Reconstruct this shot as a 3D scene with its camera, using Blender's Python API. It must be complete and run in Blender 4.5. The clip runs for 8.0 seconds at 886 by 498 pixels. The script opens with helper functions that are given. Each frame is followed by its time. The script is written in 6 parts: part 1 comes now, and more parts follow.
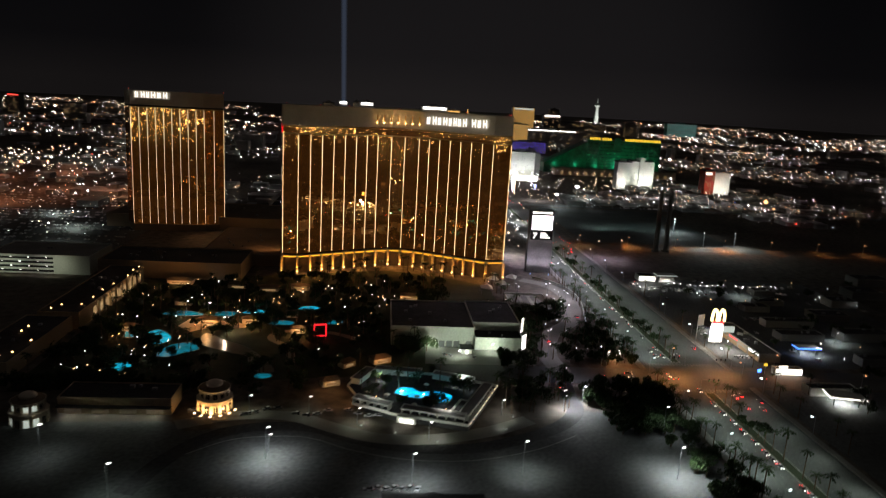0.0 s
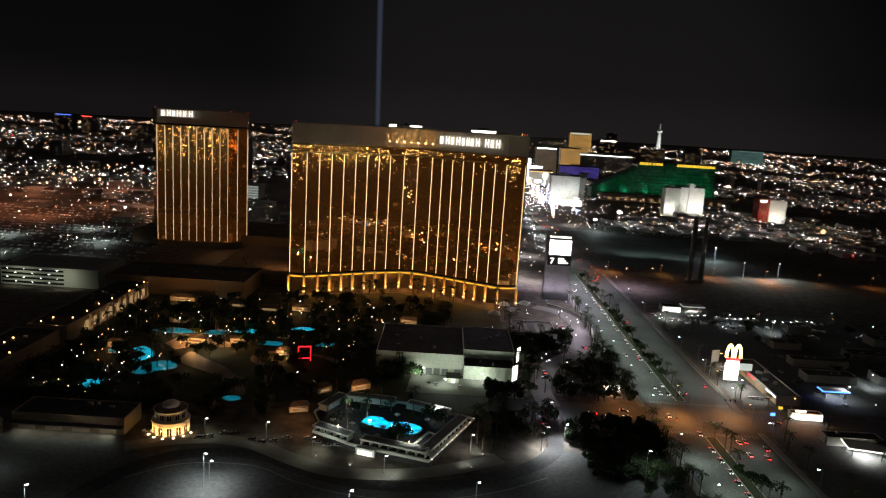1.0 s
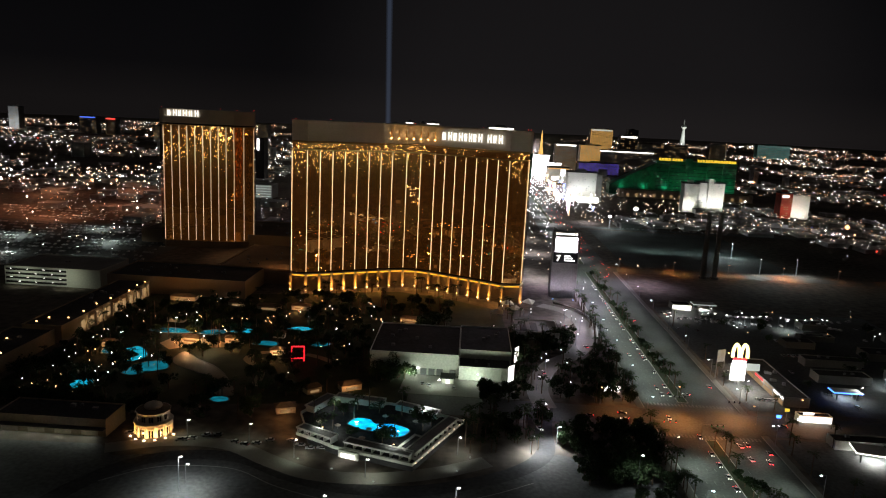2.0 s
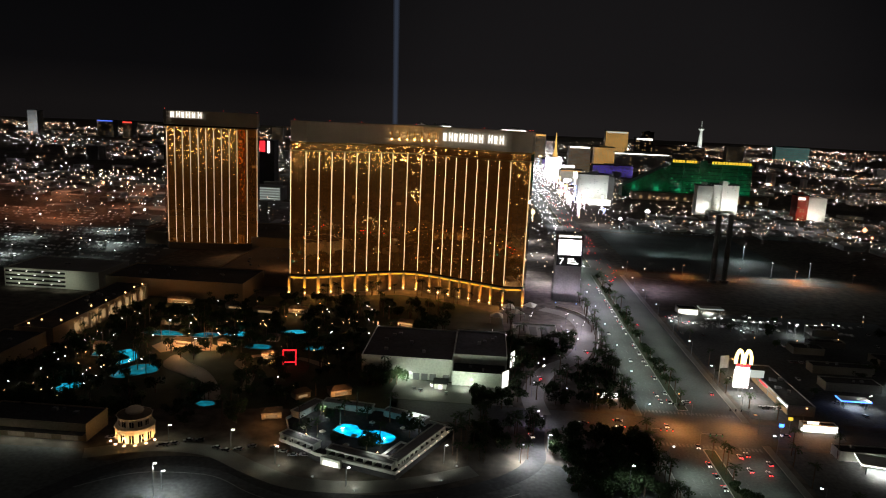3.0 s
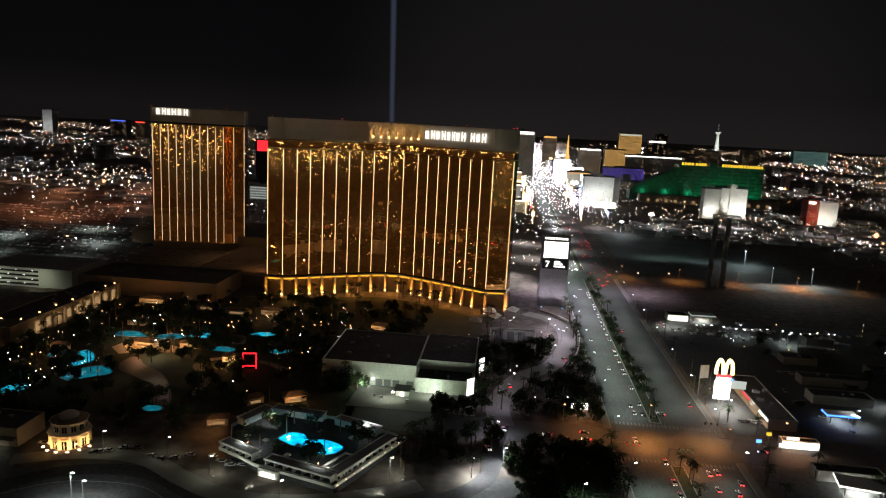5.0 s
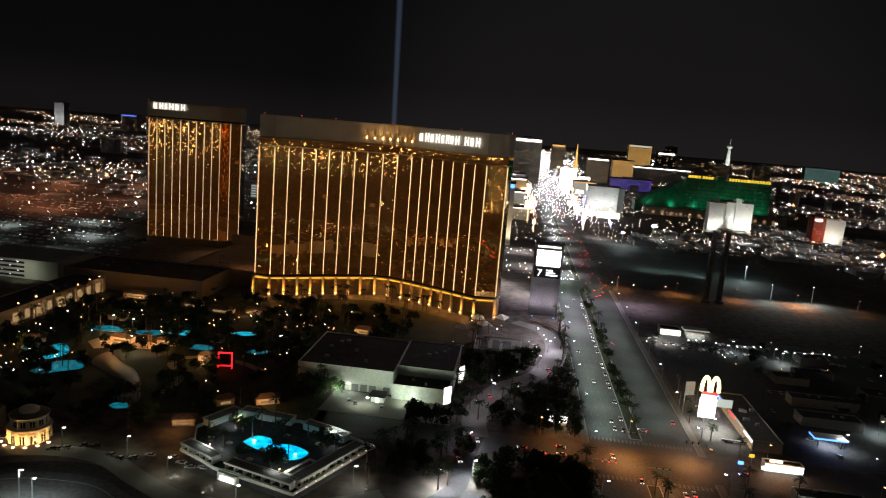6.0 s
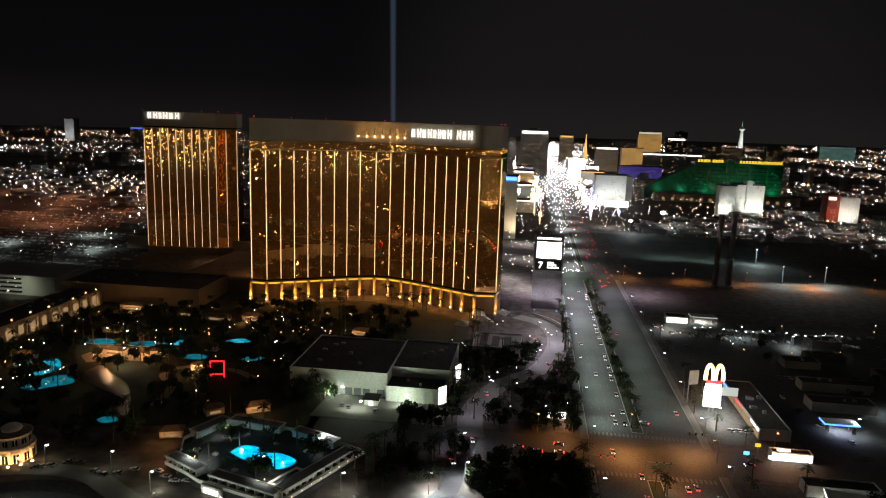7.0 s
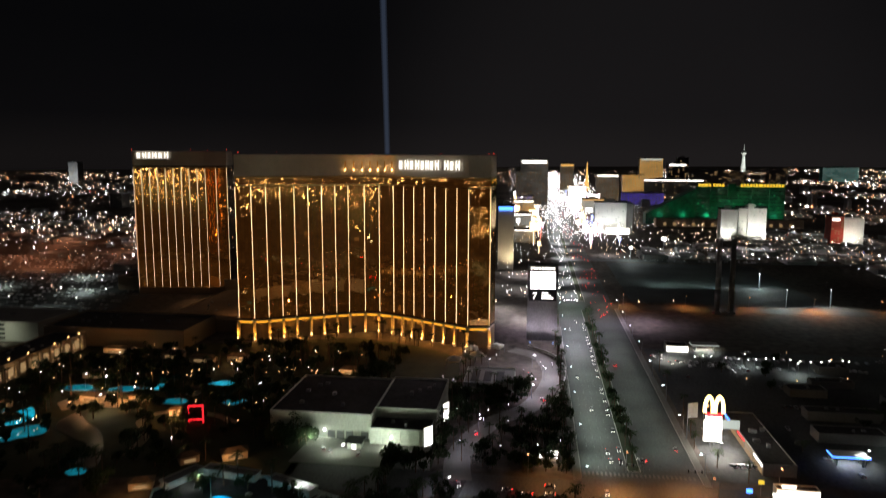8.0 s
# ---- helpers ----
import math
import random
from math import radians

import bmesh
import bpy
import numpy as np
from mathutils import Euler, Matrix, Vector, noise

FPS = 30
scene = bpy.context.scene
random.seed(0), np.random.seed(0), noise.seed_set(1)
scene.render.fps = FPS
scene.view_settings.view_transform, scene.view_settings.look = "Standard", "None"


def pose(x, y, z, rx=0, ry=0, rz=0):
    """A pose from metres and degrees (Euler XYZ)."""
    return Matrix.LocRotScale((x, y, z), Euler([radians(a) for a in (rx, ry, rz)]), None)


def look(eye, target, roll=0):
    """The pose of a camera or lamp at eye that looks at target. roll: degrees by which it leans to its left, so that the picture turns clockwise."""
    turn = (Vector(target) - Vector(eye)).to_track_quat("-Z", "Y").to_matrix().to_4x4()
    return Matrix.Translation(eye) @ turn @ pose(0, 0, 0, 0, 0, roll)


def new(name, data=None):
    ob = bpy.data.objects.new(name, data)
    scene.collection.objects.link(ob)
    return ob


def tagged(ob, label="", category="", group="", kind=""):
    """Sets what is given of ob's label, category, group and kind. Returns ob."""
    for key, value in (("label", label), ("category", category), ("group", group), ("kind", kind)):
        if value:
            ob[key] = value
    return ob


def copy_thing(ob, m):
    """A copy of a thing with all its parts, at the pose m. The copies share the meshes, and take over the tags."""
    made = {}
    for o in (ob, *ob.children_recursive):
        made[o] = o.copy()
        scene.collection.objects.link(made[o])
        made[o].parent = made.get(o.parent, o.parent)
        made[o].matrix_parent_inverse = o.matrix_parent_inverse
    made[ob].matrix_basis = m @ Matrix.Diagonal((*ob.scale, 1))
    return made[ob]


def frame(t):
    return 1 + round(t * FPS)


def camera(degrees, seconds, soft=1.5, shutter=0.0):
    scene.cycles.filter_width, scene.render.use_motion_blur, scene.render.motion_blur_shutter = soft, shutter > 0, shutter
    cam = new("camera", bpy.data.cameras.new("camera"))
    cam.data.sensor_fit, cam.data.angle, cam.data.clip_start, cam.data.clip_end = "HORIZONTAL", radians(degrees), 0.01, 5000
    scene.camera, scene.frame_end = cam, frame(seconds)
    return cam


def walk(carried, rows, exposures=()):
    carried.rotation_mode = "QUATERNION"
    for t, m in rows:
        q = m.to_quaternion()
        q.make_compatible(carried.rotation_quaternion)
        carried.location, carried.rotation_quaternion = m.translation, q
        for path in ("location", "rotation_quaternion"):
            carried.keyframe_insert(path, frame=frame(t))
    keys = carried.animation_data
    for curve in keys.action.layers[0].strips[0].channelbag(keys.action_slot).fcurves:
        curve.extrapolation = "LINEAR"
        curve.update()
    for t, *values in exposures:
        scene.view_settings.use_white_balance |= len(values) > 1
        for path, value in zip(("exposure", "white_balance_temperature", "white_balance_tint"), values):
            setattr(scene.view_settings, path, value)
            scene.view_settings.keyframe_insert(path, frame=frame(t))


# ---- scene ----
# ---- camera ----
cam = camera(64.5, 8.0, 1.1, 0.8)
# place stands below true size so that the flight covers less ground
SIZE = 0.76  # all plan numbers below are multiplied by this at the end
PATH = [
    (0, (1.485, -0.130, 123.391), (1.6704, 1.8157, 122.9661), 3.30),
    (0.1, (5.225, 1.036, 123.262), (5.3965, 2.9844, 122.8468), 3.43),
    (0.2, (8.966, 2.201, 123.133), (9.1231, 4.1532, 122.7279), 3.58),
    (0.3, (12.706, 3.367, 123.004), (12.8494, 5.3219, 122.6088), 3.72),
    (0.4, (16.447, 4.532, 122.876), (16.5747, 6.4904, 122.4886), 3.84),
    (0.5, (20.187, 5.698, 122.747), (20.2982, 7.6583, 122.3667), 3.90),
    (0.6, (23.721, 7.367, 122.439), (23.8112, 9.3299, 122.0640), 3.90),
    (0.7, (27.254, 9.037, 122.131), (27.3213, 11.0011, 121.7600), 3.85),
    (0.8, (30.787, 10.707, 121.824), (30.8309, 12.6720, 121.4547), 3.78),
    (0.9, (34.321, 12.376, 121.516), (34.3423, 14.3425, 121.1485), 3.69),
    (1, (37.854, 14.046, 121.209), (37.8581, 16.0126, 120.8416), 3.60),
    (1.1, (39.384, 14.832, 121.094), (39.3752, 16.7991, 120.7270), 3.50),
    (1.2, (40.914, 15.619, 120.980), (40.8957, 17.5851, 120.6109), 3.39),
    (1.3, (42.443, 16.405, 120.866), (42.4185, 18.3707, 120.4943), 3.27),
    (1.4, (43.973, 17.192, 120.752), (43.9426, 19.1565, 120.3780), 3.17),
    (1.5, (45.503, 17.979, 120.638), (45.4667, 19.9426, 120.2628), 3.10),
    (3, (62.647, 29.436, 118.869), (62.5328, 31.3986, 118.5003), 2.70),
    (3.5, (68.314, 33.097, 118.323), (68.1831, 35.0592, 117.9579), 2.50),
    (4, (73.614, 37.356, 117.146), (73.4754, 39.3175, 116.7844), 2.00),
    (4.5, (79.147, 41.143, 116.827), (79.0012, 43.1044, 116.4582), 2.10),
    (6, (95.361, 52.859, 115.727), (95.1720, 54.8188, 115.3767), 4.80),
    (6.5, (100.733, 57.043, 114.872), (100.5214, 58.9996, 114.5197), 3.80),
    (7, (105.977, 61.528, 114.564), (105.7427, 63.4811, 114.2039), 1.90),
    (7.5, (109.875, 67.338, 113.482), (109.6287, 69.2905, 113.1284), 0.90),
    (7.6, (110.798, 68.444, 113.465), (110.5504, 70.3973, 113.1185), 0.84),
    (7.7, (111.720, 69.550, 113.449), (111.4709, 71.5057, 113.1186), 0.70),
    (7.8, (112.643, 70.655, 113.432), (112.3911, 72.6143, 113.1203), 0.55),
    (7.9, (113.565, 71.761, 113.416), (113.3110, 73.7233, 113.1245), 0.38),
    (8, (114.488, 72.867, 113.399), (114.2309, 74.8323, 113.1288), 0.20),
]
walk(cam, [(t, look(eye, target, roll)) for t, eye, target, roll in PATH])


# ---- night sky and its glow ----
sky = bpy.data.worlds.new("night_sky")
scene.world = sky
sky.use_nodes = True
nt = sky.node_tree
nt.nodes.clear()
w_out = nt.nodes.new("ShaderNodeOutputWorld")
w_bg = nt.nodes.new("ShaderNodeBackground")
w_tc = nt.nodes.new("ShaderNodeTexCoord")
w_sep = nt.nodes.new("ShaderNodeSeparateXYZ")
w_ramp = nt.nodes.new("ShaderNodeValToRGB")
w_noise = nt.nodes.new("ShaderNodeTexNoise")
w_mix = nt.nodes.new("ShaderNodeMix")
w_mix.data_type = "RGBA"
w_mix.blend_type = "MULTIPLY"
w_mix.inputs["Factor"].default_value = 0.5
w_noise.inputs["Scale"].default_value = 2.5
ramp = w_ramp.color_ramp
ramp.elements[0].position, ramp.elements[0].color = 0.0, (0.0056, 0.0048, 0.0048, 1)
# sky overhead, above the view, is raised to lift the dark ground
ramp.elements[1].position, ramp.elements[1].color = 0.7, (0.0160, 0.0142, 0.0132, 1)
stop = ramp.elements.new(0.05)
stop.color = (0.0026, 0.0024, 0.0027, 1)
stop = ramp.elements.new(0.16)
stop.color = (0.0017, 0.0017, 0.0020, 1)
stop = ramp.elements.new(0.34)
stop.color = (0.0020, 0.0020, 0.0022, 1)
nt.links.new(w_tc.outputs["Generated"], w_sep.inputs[0])
nt.links.new(w_sep.outputs["Z"], w_ramp.inputs[0])
nt.links.new(w_tc.outputs["Generated"], w_noise.inputs["Vector"])
nt.links.new(w_ramp.outputs["Color"], w_mix.inputs[6])
nt.links.new(w_noise.outputs["Fac"], w_mix.inputs[7])
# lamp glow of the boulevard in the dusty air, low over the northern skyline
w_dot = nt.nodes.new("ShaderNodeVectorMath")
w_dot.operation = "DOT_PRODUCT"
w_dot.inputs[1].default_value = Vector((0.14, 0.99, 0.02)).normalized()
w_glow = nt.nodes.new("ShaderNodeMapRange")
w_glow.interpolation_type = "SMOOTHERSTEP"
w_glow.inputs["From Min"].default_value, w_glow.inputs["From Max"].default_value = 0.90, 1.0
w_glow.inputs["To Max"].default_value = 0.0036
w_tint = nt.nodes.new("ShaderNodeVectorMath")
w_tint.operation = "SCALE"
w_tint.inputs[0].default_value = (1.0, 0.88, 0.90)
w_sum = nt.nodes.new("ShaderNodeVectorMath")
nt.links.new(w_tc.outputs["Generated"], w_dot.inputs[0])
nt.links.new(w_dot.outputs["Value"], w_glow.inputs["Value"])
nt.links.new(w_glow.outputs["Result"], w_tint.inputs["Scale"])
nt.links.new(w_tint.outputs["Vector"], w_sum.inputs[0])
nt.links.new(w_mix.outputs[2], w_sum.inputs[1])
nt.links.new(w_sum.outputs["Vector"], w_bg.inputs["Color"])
nt.links.new(w_bg.outputs[0], w_out.inputs[0])
scene.view_settings.exposure = 0.42
w_bg.inputs["Strength"].default_value = 1.2

# ---- materials ----
def surface(name, color, rough=0.8, metal=0.0, big=0.05, fine=1.5, vary=0.35, bump=0.2, jitter=0.0, spec=0.3):
    """A surface with stains at one scale and grain at another."""
    m = bpy.data.materials.new(name)
    m.use_nodes = True
    n, l = m.node_tree.nodes, m.node_tree.links
    b = n["Principled BSDF"]
    tc = n.new("ShaderNodeTexCoord")
    n1, n2 = n.new("ShaderNodeTexNoise"), n.new("ShaderNodeTexNoise")
    n1.inputs["Scale"].default_value, n2.inputs["Scale"].default_value = big, fine
    n1.inputs["Detail"].default_value = n2.inputs["Detail"].default_value = 5
    l.new(tc.outputs["Object"], n1.inputs["Vector"])
    l.new(tc.outputs["Object"], n2.inputs["Vector"])
    add = n.new("ShaderNodeMath")
    add.operation = "ADD"
    l.new(n1.outputs["Fac"], add.inputs[0])
    l.new(n2.outputs["Fac"], add.inputs[1])
    rng = n.new("ShaderNodeMapRange")
    rng.inputs["From Min"].default_value, rng.inputs["From Max"].default_value = 0.65, 1.35
    rng.inputs["To Min"].default_value, rng.inputs["To Max"].default_value = 1 - vary, 1 + vary
    l.new(add.outputs[0], rng.inputs["Value"])
    mul = n.new("ShaderNodeVectorMath")
    mul.operation = "SCALE"
    mul.inputs[0].default_value = color[:3]
    val = rng.outputs["Result"]
    if jitter:
        oi = n.new("ShaderNodeObjectInfo")
        jr = n.new("ShaderNodeMapRange")
        jr.inputs["To Min"].default_value, jr.inputs["To Max"].default_value = 1 - jitter, 1 + jitter
        l.new(oi.outputs["Random"], jr.inputs["Value"])
        jm = n.new("ShaderNodeMath")
        jm.operation = "MULTIPLY"
        l.new(val, jm.inputs[0])
        l.new(jr.outputs["Result"], jm.inputs[1])
        val = jm.outputs[0]
    l.new(val, mul.inputs["Scale"])
    l.new(mul.outputs["Vector"], b.inputs["Base Color"])
    b.inputs["Roughness"].default_value, b.inputs["Metallic"].default_value = rough, metal
    b.inputs["Specular IOR Level"].default_value = spec
    if bump:
        bp = n.new("ShaderNodeBump")
        bp.inputs["Strength"].default_value = bump
        l.new(n2.outputs["Fac"], bp.inputs["Height"])
        l.new(bp.outputs["Normal"], b.inputs["Normal"])
    return m


def glowing(name, color, strength, lights=True):
    """A surface that gives off light. lights: large enough to be sampled as a lamp."""
    m = bpy.data.materials.new(name)
    m.use_nodes = True
    b = m.node_tree.nodes["Principled BSDF"]
    b.inputs["Base Color"].default_value = (0.02, 0.02, 0.02, 1)
    b.inputs["Emission Color"].default_value = (*color, 1)
    b.inputs["Emission Strength"].default_value = strength
    if not lights:
        m.cycles.emission_sampling = "NONE"
    return m


ASPHALT = surface("asphalt", (0.085, 0.09, 0.085), 0.75, big=0.03, fine=0.8, vary=0.45)
LOT = surface("parking_asphalt", (0.075, 0.08, 0.078), 0.8, big=0.02, fine=0.5, vary=0.6)
DESERT = surface("desert_ground", (0.11, 0.095, 0.078), 0.95, big=0.006, fine=0.15, vary=0.7)
PAVING = surface("concrete_paving", (0.20, 0.195, 0.175), 0.85, big=0.06, fine=2.0, vary=0.3)
KERB = surface("kerb_concrete", (0.36, 0.35, 0.32), 0.8, vary=0.25)
PAINT = surface("road_paint", (0.17, 0.17, 0.165), 0.7, vary=0.5)
GRASS = surface("grass", (0.045, 0.055, 0.03), 0.95, big=0.08, fine=3, vary=0.5)
SAND = surface("beach_sand", (0.36, 0.29, 0.20), 0.95, big=0.05, fine=2, vary=0.3)
STUCCO = surface("cream_stucco", (0.62, 0.55, 0.44), 0.85, big=0.04, fine=1.2, vary=0.2)
WHITE = surface("white_stucco", (0.66, 0.68, 0.62), 0.85, big=0.03, fine=0.8, vary=0.2)
TANWALL = surface("tan_wall", (0.38, 0.30, 0.21), 0.85, big=0.03, fine=1, vary=0.25)
ROOF = surface("dark_roofing", (0.05, 0.05, 0.052), 0.95, big=0.05, fine=0.5, vary=0.5)
ROOF_TAN = surface("tan_roofing", (0.17, 0.13, 0.09), 0.95, big=0.04, fine=0.5, vary=0.4)
CONCRETE = surface("grey_concrete", (0.25, 0.25, 0.24), 0.85, big=0.05, fine=1.0, vary=0.3)
STEEL = surface("painted_steel", (0.28, 0.29, 0.30), 0.5, metal=0.5, vary=0.15, bump=0.05)
DARK = surface("dark_metal", (0.03, 0.03, 0.032), 0.6, metal=0.3, vary=0.2)
BARK = surface("palm_bark", (0.14, 0.10, 0.07), 0.95, big=1, fine=6, vary=0.4)
LEAF = surface("leaves", (0.035, 0.06, 0.022), 0.8, big=0.3, fine=3, vary=0.5, jitter=0.4)
GOLDTRIM = surface("gold_metal_trim", (0.55, 0.34, 0.12), 0.4, metal=0.7, vary=0.15)
GREENGLASS = surface("green_glass_wall", (0.02, 0.13, 0.08), 0.3, big=0.012, fine=0.12, vary=0.75, spec=0.6)
CARFAR = surface("parked_car_paint", (0.42, 0.43, 0.43), 0.3, metal=0.2, vary=0.9, big=0.21, fine=0.34, bump=0, spec=0.5)
CARPAINT = surface("car_paint", (0.30, 0.30, 0.31), 0.3, metal=0.3, vary=0.1, bump=0, jitter=0.9)
TYRE = surface("tyre_rubber", (0.02, 0.02, 0.02), 0.9, vary=0.2)
CARGLASS = surface("car_glass", (0.01, 0.012, 0.014), 0.08, vary=0.1, bump=0, spec=0.6)
REDROOF = surface("red_brown_wall", (0.30, 0.06, 0.04), 0.85, vary=0.3)
FABRIC = surface("dark_canopy_fabric", (0.07, 0.07, 0.075), 0.95, vary=0.3)

# gold mirror glass: a clear coat of reflection over a duller, rougher film
GLASS = bpy.data.materials.new("gold_mirror_glass")
GLASS.use_nodes = True
gn, gl = GLASS.node_tree.nodes, GLASS.node_tree.links
gb = gn["Principled BSDF"]
gb.inputs["Base Color"].default_value = (0.80, 0.44, 0.15, 1)
gb.inputs["Metallic"].default_value = 1.0
gb.inputs["Roughness"].default_value = 0.004
gr = gn.new("ShaderNodeBsdfPrincipled")
gr.inputs["Base Color"].default_value = (0.40, 0.20, 0.05, 1)
gr.inputs["Metallic"].default_value = 0.6
gr.inputs["Roughness"].default_value = 0.55
gm = gn.new("ShaderNodeMixShader")
gt, gz = gn.new("ShaderNodeTexCoord"), gn.new("ShaderNodeTexNoise")
gz.inputs["Scale"].default_value = 0.09
gq = gn.new("ShaderNodeMapRange")
gq.inputs["To Min"].default_value, gq.inputs["To Max"].default_value = 0.06, 0.20
gl.new(gt.outputs["Object"], gz.inputs["Vector"])
gl.new(gz.outputs["Fac"], gq.inputs["Value"])
gl.new(gq.outputs["Result"], gm.inputs[0])
gl.new(gb.outputs[0], gm.inputs[1])
gl.new(gr.outputs[0], gm.inputs[2])
gl.new(gm.outputs[0], gn["Material Output"].inputs["Surface"])

# amber glow put into every pane to lift the facade; brightest are lit rooms
def glow_pane(name, strength):
    m = GLASS.copy()
    m.name = name
    n, l = m.node_tree.nodes, m.node_tree.links
    b = n["Principled BSDF"]
    b.inputs["Emission Color"].default_value = (1.0, 0.33, 0.06, 1)
    b.inputs["Emission Strength"].default_value = strength
    m.cycles.emission_sampling = "NONE"
    return m


PANES = [glow_pane("dark_room_glass", 0.016), glow_pane("dim_room_glass", 0.022), glow_pane("lamp_room_glass", 0.034), glow_pane("bright_room_glass", 0.12)]


# water of pools: the basin's light put into the rippled surface as glow
def water(name, color, strength):
    m = glowing(name, color, strength)
    n, l = m.node_tree.nodes, m.node_tree.links
    b = n["Principled BSDF"]
    b.inputs["Base Color"].default_value = (0.02, 0.10, 0.12, 1)
    b.inputs["Roughness"].default_value = 0.08
    tc, nz = n.new("ShaderNodeTexCoord"), n.new("ShaderNodeTexNoise")
    nz.inputs["Scale"].default_value = 0.25
    bp, mr = n.new("ShaderNodeBump"), n.new("ShaderNodeMapRange")
    bp.inputs["Strength"].default_value = 0.1
    mr.inputs["From Min"].default_value, mr.inputs["From Max"].default_value = 0.3, 0.7
    mr.inputs["To Min"].default_value, mr.inputs["To Max"].default_value = 0.45 * strength, 1.5 * strength
    l.new(tc.outputs["Object"], nz.inputs["Vector"])
    l.new(nz.outputs["Fac"], bp.inputs["Height"])
    l.new(nz.outputs["Fac"], mr.inputs["Value"])
    l.new(mr.outputs["Result"], b.inputs["Emission Strength"])
    l.new(bp.outputs["Normal"], b.inputs["Normal"])
    return m


POOL = water("lit_pool_water", (0.0, 0.46, 0.85), 1.1)
POOL_MID = water("bright_pool_water", (0.01, 0.42, 0.58), 0.6)
POOL_DIM = water("dim_pool_water", (0.01, 0.34, 0.46), 0.26)
LAGOON = surface("dark_water", (0.13, 0.105, 0.07), 0.3, big=0.1, fine=0.6, vary=0.3, bump=0.1, spec=0.6)

FIN = glowing("gold_light_strip", (1.0, 0.60, 0.27), 1.7)
BAND = glowing("amber_light_strip", (1.0, 0.42, 0.03), 1.2)
UPLIGHT = glowing("warm_uplight", (1.0, 0.55, 0.20), 12.0)
SIGNWHITE = glowing("white_sign_light", (1.0, 0.96, 0.90), 2.6)
NAMELIGHT = glowing("white_name_light", (1.0, 0.95, 0.86), 1.3)
PALEFIN = glowing("pale_light_strip", (1.0, 0.62, 0.36), 1.1)
SCREEN = glowing("white_led_screen", (1.0, 0.93, 1.0), 5.0)
BLUEFLOOD = glowing("blue_led_screen", (0.30, 0.55, 1.0), 1.5)
SIGNYELLOW = glowing("yellow_sign_light", (1.0, 0.66, 0.05), 0.8)
LAMPWHITE = glowing("white_lamp", (1.0, 0.97, 0.95), 6.5, False)
LAMPWARM = glowing("warm_lamp", (1.0, 0.69, 0.43), 4.4, False)
LAMPAMBER = glowing("amber_lantern", (1.0, 0.52, 0.20), 4.6, False)
LAMPORANGE = glowing("sodium_lamp", (1.0, 0.40, 0.16), 3.4, False)
LAMPCOOL = glowing("cool_lamp", (0.80, 0.95, 1.0), 7.0, False)
LAMPSOUTH = glowing("southern_lamp", (1.0, 0.84, 0.62), 16.0, False)
LAMPRED = glowing("red_lamp", (1.0, 0.06, 0.04), 1.8, False)
LAMPBLUE = glowing("blue_lamp", (0.10, 0.20, 1.0), 1.0, False)
LAMPGREEN = glowing("green_lamp", (0.05, 0.9, 0.35), 0.35, False)
REDTUBE = glowing("red_light_tube", (1.0, 0.02, 0.03), 1.3)
BLUETUBE = glowing("blue_light_tube", (0.05, 0.18, 1.0), 4.0)
WINDOWLIT = glowing("lit_window", (1.0, 0.62, 0.28), 0.22, False)
WINDOWCOOL = glowing("lit_window_cool", (0.9, 1.0, 0.9), 0.4, False)
STOREFRONT = glowing("bright_storefront", (1.0, 0.95, 0.85), 2.2)


# ---- mesh helpers ----
def mesh_of(name, verts, faces, material):
    me = bpy.data.meshes.new(name)
    me.from_pydata(verts, [], faces)
    me.materials.append(material)
    me.update()
    return me


def part(name, bm, material, parent, label=""):
    """Links a bmesh, or a ready mesh, as one mesh object under a thing or a part."""
    if isinstance(bm, bpy.types.Mesh):
        me = bm
    else:
        me = bpy.data.meshes.new(name)
        bmesh.ops.recalc_face_normals(bm, faces=bm.faces[:])
        bm.to_mesh(me)
        bm.free()
        me.materials.append(material)
    ob = new(name, me)
    ob.parent = parent
    return tagged(ob, label)


def thing(name, x, y, z=0.0, label="", category="", group="", kind="", turn=0.0):
    ob = new(name)
    ob.empty_display_size = 0.5
    ob.matrix_basis = pose(x, y, z, 0, 0, turn)
    return tagged(ob, label, category, group, kind)


def whole(name, bm, material, label="", category="", group="", kind="", at=None):
    """A thing made of one mesh."""
    ob = part(name, bm, material, None)
    if at is not None:
        ob.matrix_basis = at
    return tagged(ob, label, category, group, kind)


def boxes(*sizes, bevel=0.0):
    """A bmesh of boxes, each (x0, y0, z0, x1, y1, z1)."""
    bm = bmesh.new()
    for x0, y0, z0, x1, y1, z1 in sizes:
        m = Matrix.Translation(((x0 + x1) / 2, (y0 + y1) / 2, (z0 + z1) / 2)) @ Matrix.Diagonal((abs(x1 - x0), abs(y1 - y0), abs(z1 - z0), 1))
        bmesh.ops.create_cube(bm, size=1, matrix=m)
    if bevel:
        bmesh.ops.bevel(bm, geom=bm.edges[:], offset=bevel, segments=1, affect="EDGES")
    return bm


def prism(poly, z0, z1, bm=None):
    """A bmesh of an upright prism on a plan polygon."""
    bm = bm or bmesh.new()
    low = [bm.verts.new((x, y, z0)) for x, y in poly]
    top = [bm.verts.new((x, y, z1)) for x, y in poly]
    n = len(poly)
    for i in range(n):
        bm.faces.new((low[i], low[(i + 1) % n], top[(i + 1) % n], top[i]))
    f1, f2 = bm.faces.new(top), bm.faces.new(low[::-1])
    bmesh.ops.triangulate(bm, faces=[f1, f2])
    return bm


